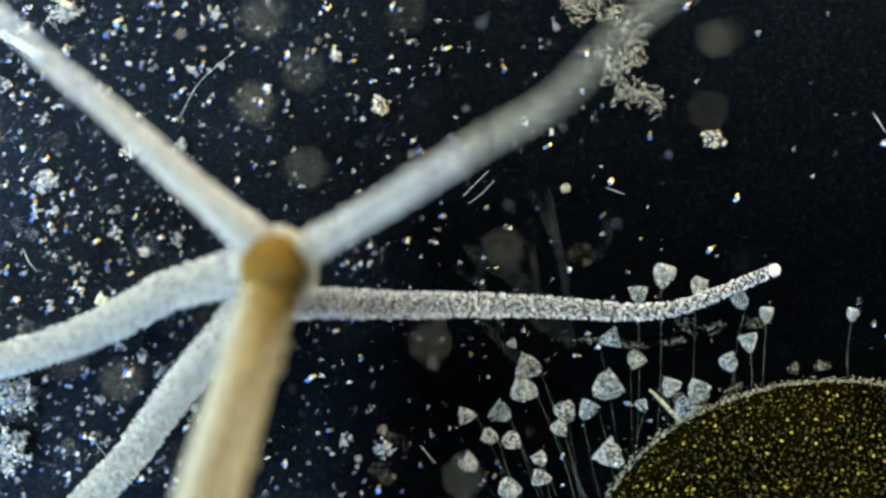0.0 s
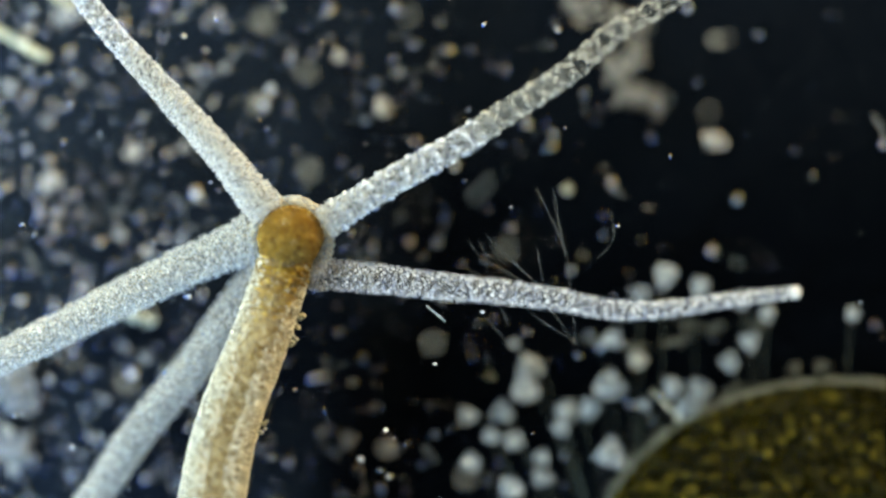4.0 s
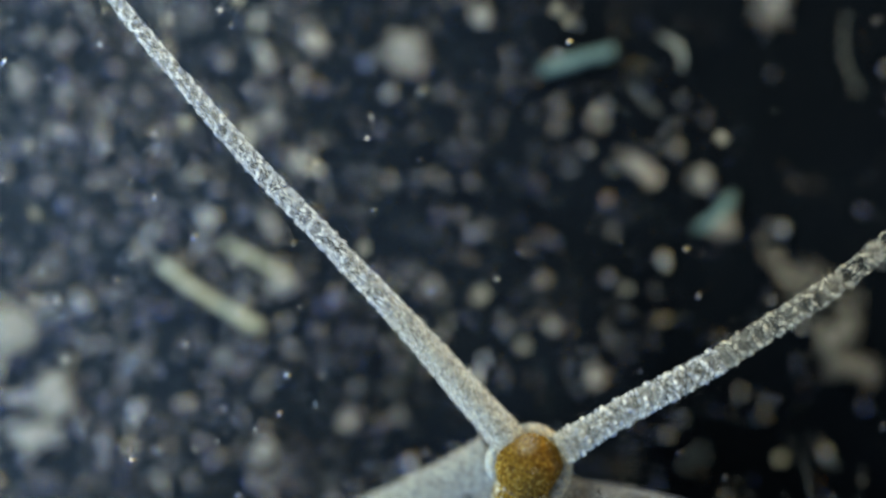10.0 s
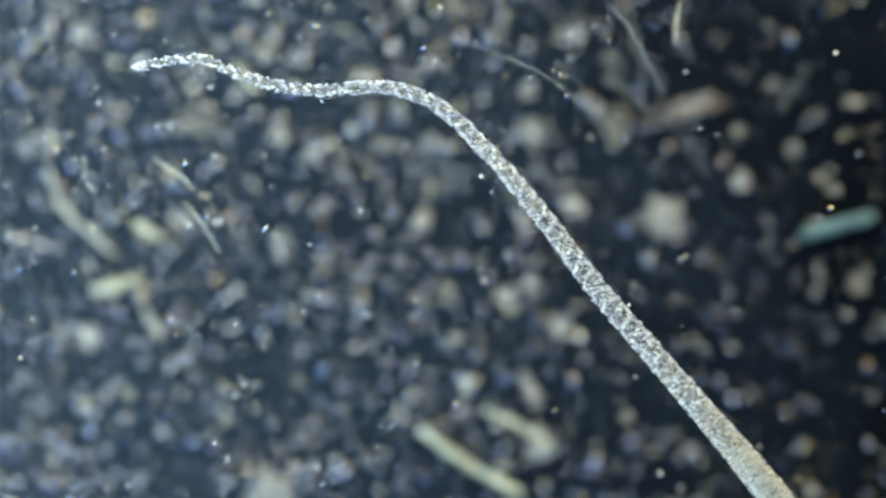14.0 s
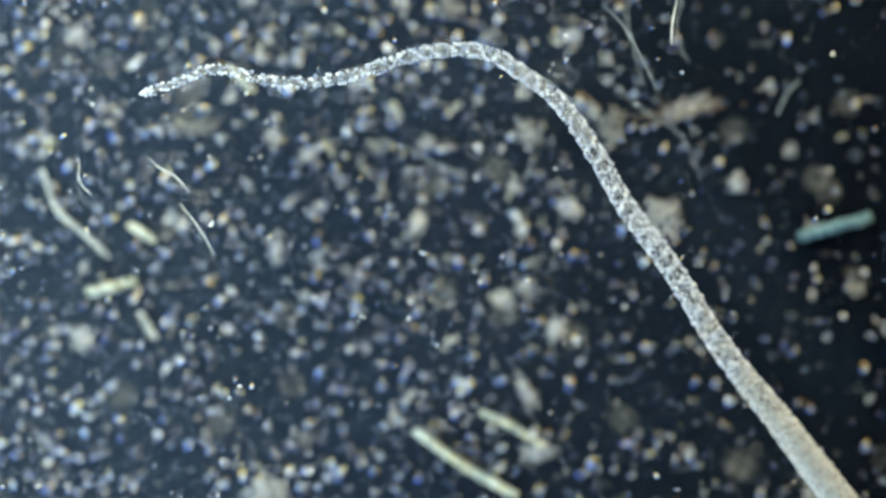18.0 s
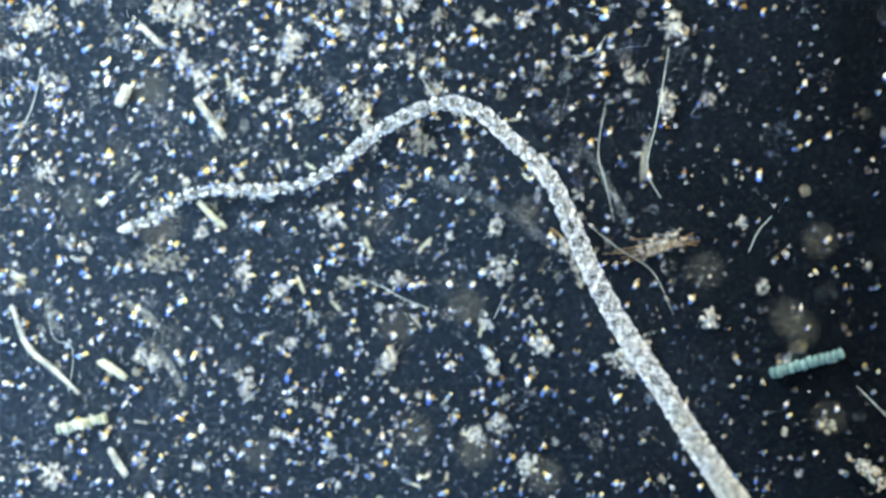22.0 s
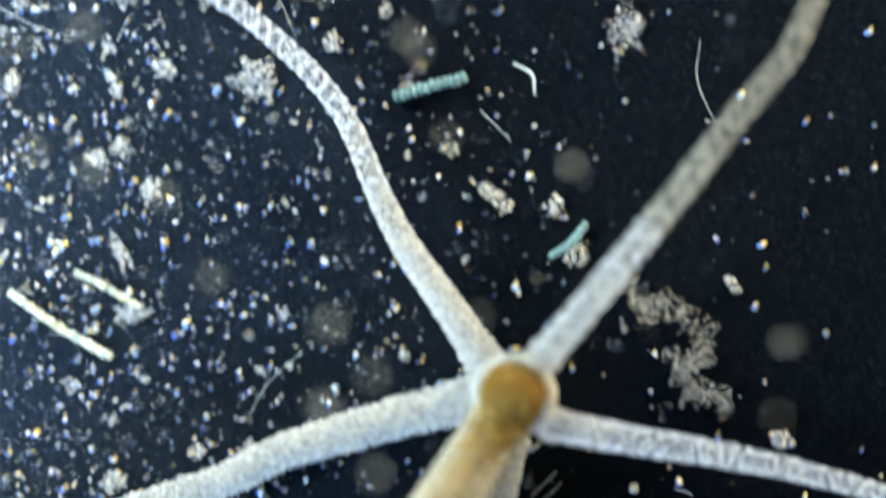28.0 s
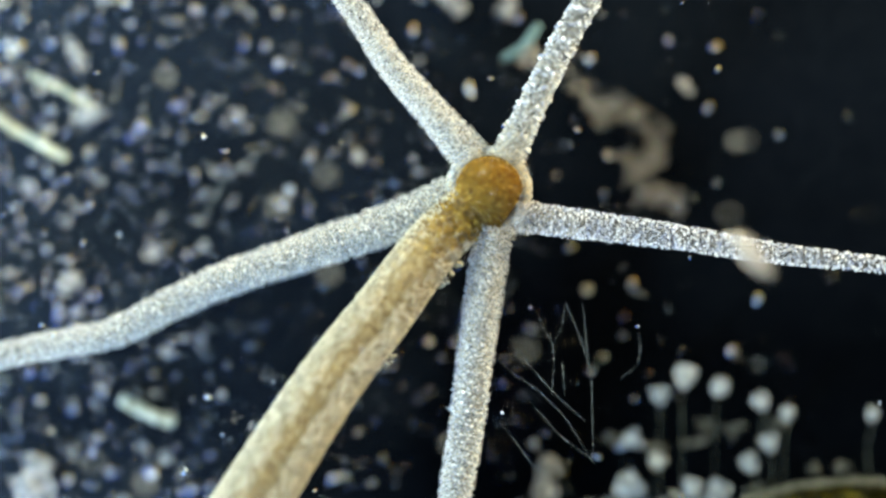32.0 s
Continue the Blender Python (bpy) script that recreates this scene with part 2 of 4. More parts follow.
M_CILIATE = flesh("ciliate_body", [(0.38, (0.25, 0.22, 0.18)), (0.6, (0.5, 0.46, 0.4))], 6, 0.5, 0.5, 1.0)
M_STALK = flesh("stalk", [(0.4, (0.04, 0.06, 0.05)), (0.6, (0.2, 0.24, 0.2))], 3, 0.7, 0.5, 1.0)
M_MURK = flesh("murky_debris", [(0.4, (0.06, 0.07, 0.06)), (0.5, (0.13, 0.14, 0.12)), (0.6, (0.34, 0.34, 0.3))], 3, 0.65, 0.5, 1.5, windows=6, web=0.25, tint=0.6)
M_HAIR = flesh("glassy_hair", [(0.35, (0.25, 0.3, 0.33)), (0.6, (0.6, 0.68, 0.7))], 6, 0.85, 0.5, 1.0)


# ---- mesh helpers (all in plan units) ----
def mesh_of(name, verts, faces, mat, smooth=True):
    me = bpy.data.meshes.new(name)
    me.from_pydata([tuple(c * U for c in v) for v in verts], [], faces)
    me.materials.append(mat)
    if smooth:
        me.polygons.foreach_set("use_smooth", [True] * len(me.polygons))
    me.update()
    return me


def ball(sub=1):
    bm = bmesh.new()
    bmesh.ops.create_icosphere(bm, subdivisions=sub, radius=1.0)
    v = [tuple(x.co) for x in bm.verts]
    f = [tuple(x.index for x in p.verts) for p in bm.faces]
    bm.free()
    return v, f


BALL1, BALL2, BALL4 = ball(1), ball(2), ball(4)
OCTA = ([(1, 0, 0), (-1, 0, 0), (0, 1, 0), (0, -1, 0), (0, 0, 1), (0, 0, -1)],
        [(0, 2, 4), (2, 1, 4), (1, 3, 4), (3, 0, 4), (2, 0, 5), (1, 2, 5), (3, 1, 5), (0, 3, 5)])


class Soup:
    """Collects vertices and faces for one mesh."""

    def __init__(self):
        self.v, self.f = [], []

    def add(self, verts, faces):
        k = len(self.v)
        self.v += verts
        self.f += [tuple(i + k for i in q) for q in faces]

    def lump(self, c, r, rng, src=BALL1, rough=0.25, turn=True):
        """A rough grain at c with radii r (one number or three)."""
        rx, ry, rz = r if isinstance(r, tuple) else (r, r, r)
        a = rng.uniform(0, math.tau) if turn else 0
        ca, sa = math.cos(a), math.sin(a)
        out = []
        for x, y, z in src[0]:
            k = 1 + rng.uniform(-rough, rough)
            x, y, z = x * rx * k, y * ry * k, z * rz * k
            out.append((c[0] + x * ca - y * sa, c[1] + x * sa + y * ca, c[2] + z))
        self.add(out, src[1])

    def tube(self, pts, radii, sides=7, closed=True):
        pts = [Vector(p) for p in pts]
        rings = []
        for i, p in enumerate(pts):
            d = (pts[min(i + 1, len(pts) - 1)] - pts[max(i - 1, 0)]).normalized()
            s = d.cross(Vector((0, 0, 1)) if abs(d.z) < 0.9 else Vector((1, 0, 0))).normalized()
            u = s.cross(d)
            rings.append([tuple(p + radii[i] * (math.cos(math.tau * k / sides) * s + math.sin(math.tau * k / sides) * u)) for k in range(sides)])
        v = [q for ring in rings for q in ring]
        f = []
        for i in range(len(pts) - 1):
            for k in range(sides):
                a, b = i * sides + k, i * sides + (k + 1) % sides
                f.append((a, a + sides, b + sides, b))
        if closed:
            f.append(tuple(range(sides)))
            f.append(tuple(reversed(range((len(pts) - 1) * sides, len(pts) * sides))))
        self.add(v, f)

    def mesh(self, name, mat, smooth=True):
        return mesh_of(name, self.v, self.f, mat, smooth)


def spline(pts, n):
    """n + 1 points at even steps along a smooth line through pts."""
    pts = [np.array(p, float) for p in pts]
    ext = [2 * pts[0] - pts[1]] + pts + [2 * pts[-1] - pts[-2]]
    fine = []
    for i in range(1, len(ext) - 2):
        p = ext[i - 1:i + 3]
        k = [0.0]
        for a, b in zip(p, p[1:]):
            k.append(k[-1] + math.sqrt(np.linalg.norm(b - a)) + 1e-6)
        for j in range(12):
            t = k[1] + (k[2] - k[1]) * j / 12
            a1 = [((k[q + 1] - t) * p[q] + (t - k[q]) * p[q + 1]) / (k[q + 1] - k[q]) for q in range(3)]
            a2 = [((k[q + 2] - t) * a1[q] + (t - k[q]) * a1[q + 1]) / (k[q + 2] - k[q]) for q in range(2)]
            fine.append(((k[2] - t) * a2[0] + (t - k[1]) * a2[1]) / (k[2] - k[1]))
    fine.append(pts[-1])
    fine = np.array(fine)
    run = np.concatenate([[0], np.cumsum(np.linalg.norm(np.diff(fine, axis=0), axis=1))])
    want = np.linspace(0, run[-1], n + 1)
    return np.stack([np.interp(want, run, fine[:, k]) for k in range(fine.shape[1])], 1), run[-1]


def part(name, me, parent, label=""):
    ob = new(name, me)
    ob.parent = parent
    return tagged(ob, label) if label else ob


def thing(name, me, x, y, z, label, category, group="", turn=0.0):
    if len(label.split()) < 4:
        label += " lying on the slide"
    ob = new(name, me)
    ob.matrix_basis = Matrix.Translation(P(x, y, z)) @ Matrix.Rotation(radians(turn), 4, "Z")
    return tagged(ob, label, category, group)


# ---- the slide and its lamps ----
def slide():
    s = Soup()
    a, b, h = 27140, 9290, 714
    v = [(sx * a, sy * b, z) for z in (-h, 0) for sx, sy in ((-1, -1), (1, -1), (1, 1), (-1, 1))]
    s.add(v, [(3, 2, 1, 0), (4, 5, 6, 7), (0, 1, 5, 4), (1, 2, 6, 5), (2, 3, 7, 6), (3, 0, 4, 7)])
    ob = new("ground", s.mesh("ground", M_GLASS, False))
    tagged(ob, "dark glass microscope slide with fine dust and a painted bluish haze", "slide", "", "structure")


slide()


# ---- the hydra ----
def segment_mesh(seed, rough):
    """One joint of a limb along x: an open tube of half length 1 and radius 1, scaled per joint."""
    rng = random.Random(seed)
    s = Soup()
    xs = [-1.0, -0.6, -0.2, 0.2, 0.6, 1.0]
    s.tube([(x, 0, 0) for x in xs], [1.0] * 6, 16, False)
    for i, q in enumerate(s.v):
        k = 1 + (rng.uniform(-rough, rough) if abs(q[0]) < 0.9 else 0)
        s.v[i] = (q[0], q[1] * k, q[2] * k)
    return s


def knob_mesh(seed, beads, k0, k1, spread, long):
    """A ring of stinging-cell knobs of uneven size that sits on one joint."""
    rng = random.Random(seed)
    s = Soup()
    off = rng.uniform(0, math.tau)
    for i in range(beads):
        a = off + math.tau * (i + rng.uniform(-0.3, 0.3)) / beads
        k = rng.uniform(k0, k1)
        r = rng.uniform(0.92, 1.08) - k * 0.9
        x = rng.uniform(-spread, spread)
        s.lump((x, r * math.cos(a), r * math.sin(a)), (k * long, k, k), rng, BALL2 if k0 > 0.14 else BALL1, 0.16, False)
    return s


HELIX = 144   # degrees by which the bands of knobs wind on from joint to joint


def band_mesh(seed, beads, k0, k1, fine):
    """Two bands of knobs that wind round one joint, with a few fine cells between them."""
    rng = random.Random(seed)
    s = Soup()
    for i in range(beads):
        x = rng.uniform(-1, 1)
        a = radians(HELIX * (x + 1) / 2 + rng.gauss(0, 15)) + math.pi * (i % 2)
        k = rng.uniform(k0, k1)
        r = rng.uniform(0.97, 1.1) - k * 0.55
        s.lump((x, r * math.cos(a), r * math.sin(a)), (k * 1.9, k, k), rng, BALL2, 0.16, False)
    for i in range(fine):
        a, k = rng.uniform(0, math.tau), rng.uniform(0.035, 0.08)
        s.lump((rng.uniform(-1, 1), 0.95 * math.cos(a), 0.95 * math.sin(a)), (k * 2.0, k, k), rng, BALL1, 0.2, False)
    return s


hydra = new("hydra")
tagged(hydra, "pale translucent hydra polyp with brown gut and five long beaded tentacles", "hydra")

# head places (plan x, y, z) over time
HEAD = [(0, 486, 478, 110), (3, 505, 436, 110), (6, 517, 396, 132), (7.5, 518, 372, 140), (9, 532, 357, 150), (11, 574, 334, 140),
        (13, 630, 305, 130), (14.5, 690, 290, 130), (16.5, 725, 268, 130), (19, 760, 245, 125), (21, 768, 225, 110), (23, 773, 208, 95),
        (25, 780, 192, 92), (28, 787, 170, 92), (30, 810, 160, 92), (32, 826, 158, 105)]


def head_at(t):
    ts = [h[0] for h in HEAD]
    return np.array([np.interp(t, ts, [h[k] for h in HEAD]) for k in (1, 2, 3)]) * np.array((1, 1, RISE))


ARMS = {"A": (76, 1640, 34, 11), "B": (46, 1150, 28, 13), "C": (44, 870, 29, 11), "D": (42, 950, 40, 22), "E": (32, 720, 36, 28), "S": (34, 1350, 48, 68)}
LINES = {k: {} for k in ARMS}


def limb_radius(limb, f):
    """Radius of a limb at the share f of its length: wide at the root, thin at the tip."""
    n, full, r0, r1 = ARMS[limb]
    if limb == "S":
        return r0 + (r1 - r0) * min(1, f / 0.55)
    if limb == "A":
        return float(np.interp(f, (0, 0.04, 0.12, 0.25, 0.4, 0.55, 0.7, 0.85, 1), (37, 32, 27, 21, 18.5, 15.5, 13, 11.5, 9)))
    return (r1 + (r0 - r1) * (1 - f)) * (1 + 0.15 * max(0, 1 - f / 0.05))


def bend(limb, t, z0, z1, pts):
    """The centre line of a limb at t: heights from z0 at its root to z1, carried on straight to its full length."""
    n, full, r0, r1 = ARMS[limb]
    h = head_at(t)
    pts = [np.array(p, float) for p in pts]
    d = pts[0] - h[:2]
    if limb != "S":
        # the root is carried back along the limb's own line to the shoulder
        if np.linalg.norm(d) > 130:
            pts = [h[:2] + d / np.linalg.norm(d) * 85] + pts
        u = (pts[0] - pts[1]) / np.linalg.norm(pts[0] - pts[1])
        best = min(range(0, 70, 2), key=lambda q: abs(np.linalg.norm(pts[0] + u * q - h[:2]) - 66))
        pts[0] = pts[0] + u * best
    run = sum(np.linalg.norm(b - a) for a, b in zip(pts, pts[1:]))
    d = (pts[-1] - pts[-2]) / np.linalg.norm(pts[-1] - pts[-2])
    while run < full - 5:
        step = min(150, full - run)
        pts.append(pts[-1] + d * step)
        run += step
    line, run = spline(pts, n)
    low = r1 + 4
    f = np.linspace(0, 1, n + 1) ** 0.7
    z = (z0 + (z1 - z0) * f - (15 * (1 - f) if limb == "S" else 0)) * RISE
    rad = np.array([limb_radius(limb, q) for q in np.linspace(0, 1, n + 1)])
    if limb == "S":
        z = z + (r1 - z) * np.clip((np.linspace(0, 1, n + 1) - 0.6) / 0.4, 0, 1) ** 2
    z = np.maximum(z, rad * 1.05)
    LINES[limb][t] = np.column_stack([line, z])


bend("A", 0, 105, 150, [(440, 415), (330, 320), (200, 200), (90, 110), (0, 30)])
bend("A", 3, 110, 125, [(447, 371), (357, 266), (277, 166), (197, 76), (137, -4)])
bend("A", 6, 130, 140, [(467, 320), (387, 225), (307, 150), (227, 70), (157, 0)])
bend("A", 7.5, 140, 150, [(472, 303), (387, 213), (297, 118), (217, 28), (177, -22)])
bend("A", 9, 150, 165, [(474, 281), (319, 116), (149, -54), (19, -194), (-111, -344)])
bend("A", 11, 130, 170, [(571, 317), (511, 247), (311, -3), (111, -213), (-39, -393), (-149, -528), (-239, -593), (-309, -613)])
bend("A", 13, 130, 165, [(454, 87), (324, -73), (164, -253), (64, -383), (4, -463), (-76, -548), (-146, -598), (-266, -623), (-386, -638), (-456, -668), (-526, -698), (-621, -678)])
bend("A", 14, 130, 148, [(499, 75), (359, -90), (217, -254), (100, -407), (4, -518), (-80, -593), (-163, -622), (-307, -617), (-424, -643), (-495, -673), (-601, -659)])
bend("A", 14.5, 130, 140, [(541, 91), (431, -39), (341, -169), (241, -279), (161, -379), (91, -469), (31, -529), (-29, -579), (-79, -614), (-159, -629), (-239, -624), (-299, -614), (-389, -614), (-449, -634), (-514, -669), (-569, -654), (-614, -654)])
bend("A", 16.5, 106, 86, [(598, 90), (523, -10), (423, -140), (333, -270), (243, -390), (183, -490), (133, -560), (63, -610), (-7, -660), (-77, -665), (-147, -655), (-217, -630), (-297, -620), (-367, -615), (-427, -635), (-487, -650), (-537, -630), (-592, -618)])
bend("A", 19, 106, 88, [(653, 91), (553, -39), (443, -179), (343, -349), (273, -449), (223, -539), (173, -614), (103, -679), (23, -719), (-57, -719), (-127, -699), (-197, -669), (-267, -649), (-337, -649), (-407, -659), (-467, -664), (-517, -639), (-582, -619)])
bend("A", 21, 82, 16, [(663, 86), (548, -64), (448, -204), (348, -374), (278, -494), (228, -594), (188, -674), (118, -744), (68, -784), (8, -814), (-62, -799), (-132, -764), (-182, -719), (-242, -689), (-302, -679), (-382, -679), (-462, -669), (-512, -639), (-577, -619)])
bend("A", 23, 64, 12, [(505, -177), (415, -307), (315, -447), (255, -557), (215, -657), (175, -737), (115, -792), (65, -842), (15, -852), (-45, -842), (-115, -807), (-185, -757), (-245, -712), (-295, -692), (-365, -692), (-465, -679), (-515, -637), (-570, -617)])
bend("A", 25, 64, 12, [(538, -184), (438, -324), (338, -464), (268, -574), (228, -674), (188, -744), (98, -834), (38, -869), (-22, -859), (-92, -824), (-162, -774), (-232, -724), (-292, -679), (-362, -684), (-462, -669)])
bend("A", 28, 54, 22, [(724, 88), (664, -2), (594, -102), (544, -202), (497, -312), (439, -392), (384, -447), (319, -502), (274, -532)])
bend("A", 30, 62, 42, [(752, 99), (672, -31), (605, -131), (559, -231), (509, -331), (497, -356)])
bend("A", 32, 95, 60, [(789, 90), (727, 20), (650, -70), (598, -150), (557, -205)])
bend("B", 0, 115, 290, [(555, 435), (700, 350), (850, 255), (980, 180), (1060, 100), (1130, 30), (1200, -20)])
bend("B", 3, 115, 180, [(577, 401), (697, 326), (797, 271), (897, 201), (997, 136), (1077, 66), (1147, 26), (1187, -4)])
bend("B", 6, 140, 150, [(587, 350), (707, 280), (837, 210), (967, 135), (1067, 65), (1137, 15), (1187, -15)])
bend("B", 7.5, 145, 155, [(587, 333), (697, 258), (847, 188), (997, 88), (1117, 28), (1187, -22)])
bend("B", 9, 160, 170, [(596, 316), (721, 231), (871, 151), (971, 91), (1071, 31), (1189, -49)])
bend("B", 11, 160, 170, [(705, 264), (865, 184), (1015, 85), (1115, 15), (1183, -45)])
bend("B", 25.5, 110, 180, [(850, 120), (920, 55), (1010, -10), (1102, -75), (1185, -190), (1245, -330), (1290, -480)])
bend("B", 27.5, 110, 180, [(820, 101), (965, -69), (1145, -239), (1235, -389), (1275, -519), (1315, -639)])
bend("B", 28, 105, 150, [(840, 100), (965, -50), (1085, -200), (1185, -330), (1275, -440), (1315, -530)])
bend("B", 30, 105, 125, [(863, 96), (963, -29), (1043, -149), (1123, -259), (1173, -329)])
bend("B", 32, 105, 118, [(866, 85), (911, -10), (961, -110), (1001, -180)])
bend("C", 0, 60, 22, [(550, 535), (700, 540), (850, 540), (1000, 545), (1120, 553), (1200, 545), (1270, 520), (1355, 485)])
bend("C", 3, 100, 70, [(552, 496), (697, 508), (847, 521), (997, 541), (1097, 551), (1197, 541), (1297, 521), (1387, 506)])
bend("C", 6, 115, 30, [(567, 450), (687, 465), (837, 490), (987, 510), (1087, 535), (1187, 540), (1287, 530), (1427, 520)])
bend("C", 7.5, 120, 32, [(582, 428), (747, 448), (897, 488), (1047, 518), (1147, 528), (1265, 523)])
bend("C", 9, 120, 70, [(584, 401), (719, 421), (869, 456), (1019, 486), (1119, 516), (1219, 536)])
bend("C", 28, 85, 65, [(854, 218), (979, 243), (1129, 268), (1279, 298), (1429, 338)])
bend("C", 30, 80, 60, [(882, 209), (1037, 244), (1187, 269), (1337, 289), (1505, 314)])
bend("C", 32, 100, 112, [(896, 205), (1011, 220), (1161, 240), (1311, 265), (1529, 290)])
bend("D", 0, 70, 28, [(415, 485), (300, 515), (200, 570), (100, 610), (0, 640)])
bend("D", 3, 95, 80, [(437, 436), (297, 496), (197, 541), (97, 586), (-3, 626)])
bend("D", 6, 100, 60, [(447, 390), (337, 430), (237, 490), (137, 550), (37, 610), (-13, 640)])
bend("D", 7.5, 100, 60, [(452, 368), (297, 438), (147, 518), (-3, 598), (-103, 668), (-203, 778), (-283, 848)])
bend("D", 9, 105, 60, [(464, 346), (319, 416), (179, 486), (69, 536)])
bend("D", 28, 50, 28, [(704, 178), (579, 208), (479, 238), (379, 268), (279, 318), (179, 350)])
bend("D", 30, 56, 34, [(742, 174), (587, 229), (437, 289), (287, 339), (137, 389), (37, 409), (-63, 454)])
bend("D", 32, 85, 50, [(761, 175), (611, 230), (461, 280), (361, 315), (261, 360), (161, 410), (61, 430), (-39, 450)])
bend("E", 0, 60, 24, [(430, 550), (400, 590), (340, 660), (280, 740), (220, 820), (160, 882)])
bend("E", 3, 70, 35, [(427, 526), (397, 566), (327, 656), (267, 726), (217, 796), (167, 866)])
bend("E", 6, 75, 45, [(437, 500), (407, 550), (327, 670), (267, 740), (217, 810), (157, 882)])
bend("E", 7.5, 78, 45, [(452, 468), (427, 508), (347, 618), (287, 698), (217, 798), (157, 860)])
bend("E", 9, 80, 45, [(469, 416), (449, 456), (379, 538)])
bend("E", 28, 48, 28, [(779, 238), (774, 268), (759, 350)])
bend("E", 30, 54, 36, [(817, 229), (807, 269), (787, 329), (767, 409), (737, 551)])
bend("E", 32, 95, 85, [(833, 220), (831, 250), (816, 350), (801, 460), (786, 580), (766, 702)])
bend("S", 0, 110, 280, [(488, 470), (480, 520), (460, 580), (430, 680), (400, 780), (370, 882)])
bend("S", 3, 115, 150, [(505, 426), (497, 466), (482, 516), (447, 616), (407, 716), (377, 816), (367, 878)])
bend("S", 6, 135, 145, [(517, 390), (512, 430), (502, 480), (467, 580), (427, 680), (397, 780), (377, 882)])
bend("S", 7.5, 140, 148, [(517, 358), (515, 408), (507, 458), (467, 578), (437, 678), (407, 778), (392, 860)])
bend("S", 9, 150, 150, [(531, 346), (527, 386), (514, 436), (499, 538)])
bend("S", 28, 98, 175, [(784, 178), (729, 258), (669, 350)])
bend("S", 30, 98, 175, [(809, 164), (737, 249), (657, 359), (587, 449), (527, 551)])
bend("S", 32, 108, 170, [(823, 162), (731, 250), (641, 370), (541, 500), (411, 702)])


def joint_pose(a, b, h):
    """Pose of a joint between two points of the centre line, in the hydra's space."""
    m = (a + b) / 2 - h
    d = Vector(((b - a)[0], -(b - a)[1], (b - a)[2])).normalized()
    y = Vector((0, 0, 1)).cross(d).normalized()
    z = d.cross(y)
    r = Matrix((d, y, z)).transposed().to_4x4()
    return Matrix.Translation((m[0] * U, -m[1] * U, m[2] * U)) @ r


JOINTS = []


def tentacle(limb):
    n, full, r0, r1 = ARMS[limb]
    lines = LINES[limb]
    longest = max(np.linalg.norm(np.diff(q, axis=0), axis=1).mean() for q in lines.values())
    root = Soup()
    root.lump((0, 0, 0), 20, random.Random(3), BALL2, 0.05)
    base = part("tentacle", root.mesh("tentacle", M_LIMB[0]), hydra, "whitish translucent tentacle ringed by stinging-cell knobs")
    tubes = [[segment_mesh(k, 0.08).mesh("joint", m) for k in range(5)] for m in M_LIMB]
    ring_of = {"A": (None, (34, 0.05, 0.11, 130), (30, 0.08, 0.17, 80), None), "B": (None, (24, 0.07, 0.14, 80), (20, 0.08, 0.17, 60), None)}
    sizes = ((170, 0.024, 0.054, 0.95, 3.0), (80, 0.045, 0.09, 0.95, 2.4), (56, 0.06, 0.12, 0.9, 1.9), (34, 0.1, 0.2, 0.95, 1.3) if limb == "C" else (11, 0.16, 0.3, 0.7, 1.2))
    knobs = []
    for g, q in enumerate(sizes):
        mat = M_BEAD_FAINT if g > 1 and limb == "B" else M_BEAD_THIN if g and limb in "AB" or limb == "C" else M_BEAD
        band = ring_of.get(limb, ())[g:g + 1]
        winding = band and band[0]
        knobs.append([(band_mesh(10 * g + k, *band[0]) if winding else knob_mesh(10 * g + k, *q)).mesh("knob_ring", mat) for k in range(6)])
    rng = random.Random(ord(limb))
    steps = {"A": (0.22, 0.46, 0.68), "B": (0.02, 0.28, 2), "C": (0.04, 0.3, 0.68), "D": (0.25, 2, 2), "E": (0.25, 2, 2)}[limb]
    for i in range(n):
        f = (i + 0.5) / n
        r = limb_radius(limb, f) * rng.uniform(0.98, 1.02)
        size = sum(f + rng.gauss(0, 0.05) > q for q in steps)
        begin, slope = {"A": (0.05, 16), "B": (-0.2, 8), "C": (-0.3, 9), "E": (0.0, 2.5)}.get(limb, (0.2, 3))
        level = int(min(5 if limb == "B" else 3 if limb == "A" and f > 0.5 else 4, max(0, (f - begin) * slope)))
        ob = part("joint", tubes[level][rng.randrange(5)], base)
        c = float(np.interp(f, (0, *[min(q, 1) for q in steps], 1.001), (0.94, 0.92, 0.84, 0.68, 0.5) if limb == "A" else (0.94, 0.92, 0.9, 0.86, 0.84))) if limb in "AC" else 0.92
        ring = part("knob_ring", rng.choice(knobs[size]), ob)
        ring.matrix_basis = Matrix.Rotation(radians(HELIX * i), 4, "X") @ Matrix.Diagonal((1, 1 / c, 1 / c, 1))
        tagged(ring, kind="stuff")
        ob.scale = (longest * 0.515, r * c, r * c)
        JOINTS.append((ob, limb, i))
        if i == n - 1:
            tip = Soup()
            tip.lump((0.4, 0, 0), (1.1, 1.3, 1.3), rng, BALL2, 0.08, False)
            part("tip", tip.mesh("tip", M_BEAD_THIN), ob)


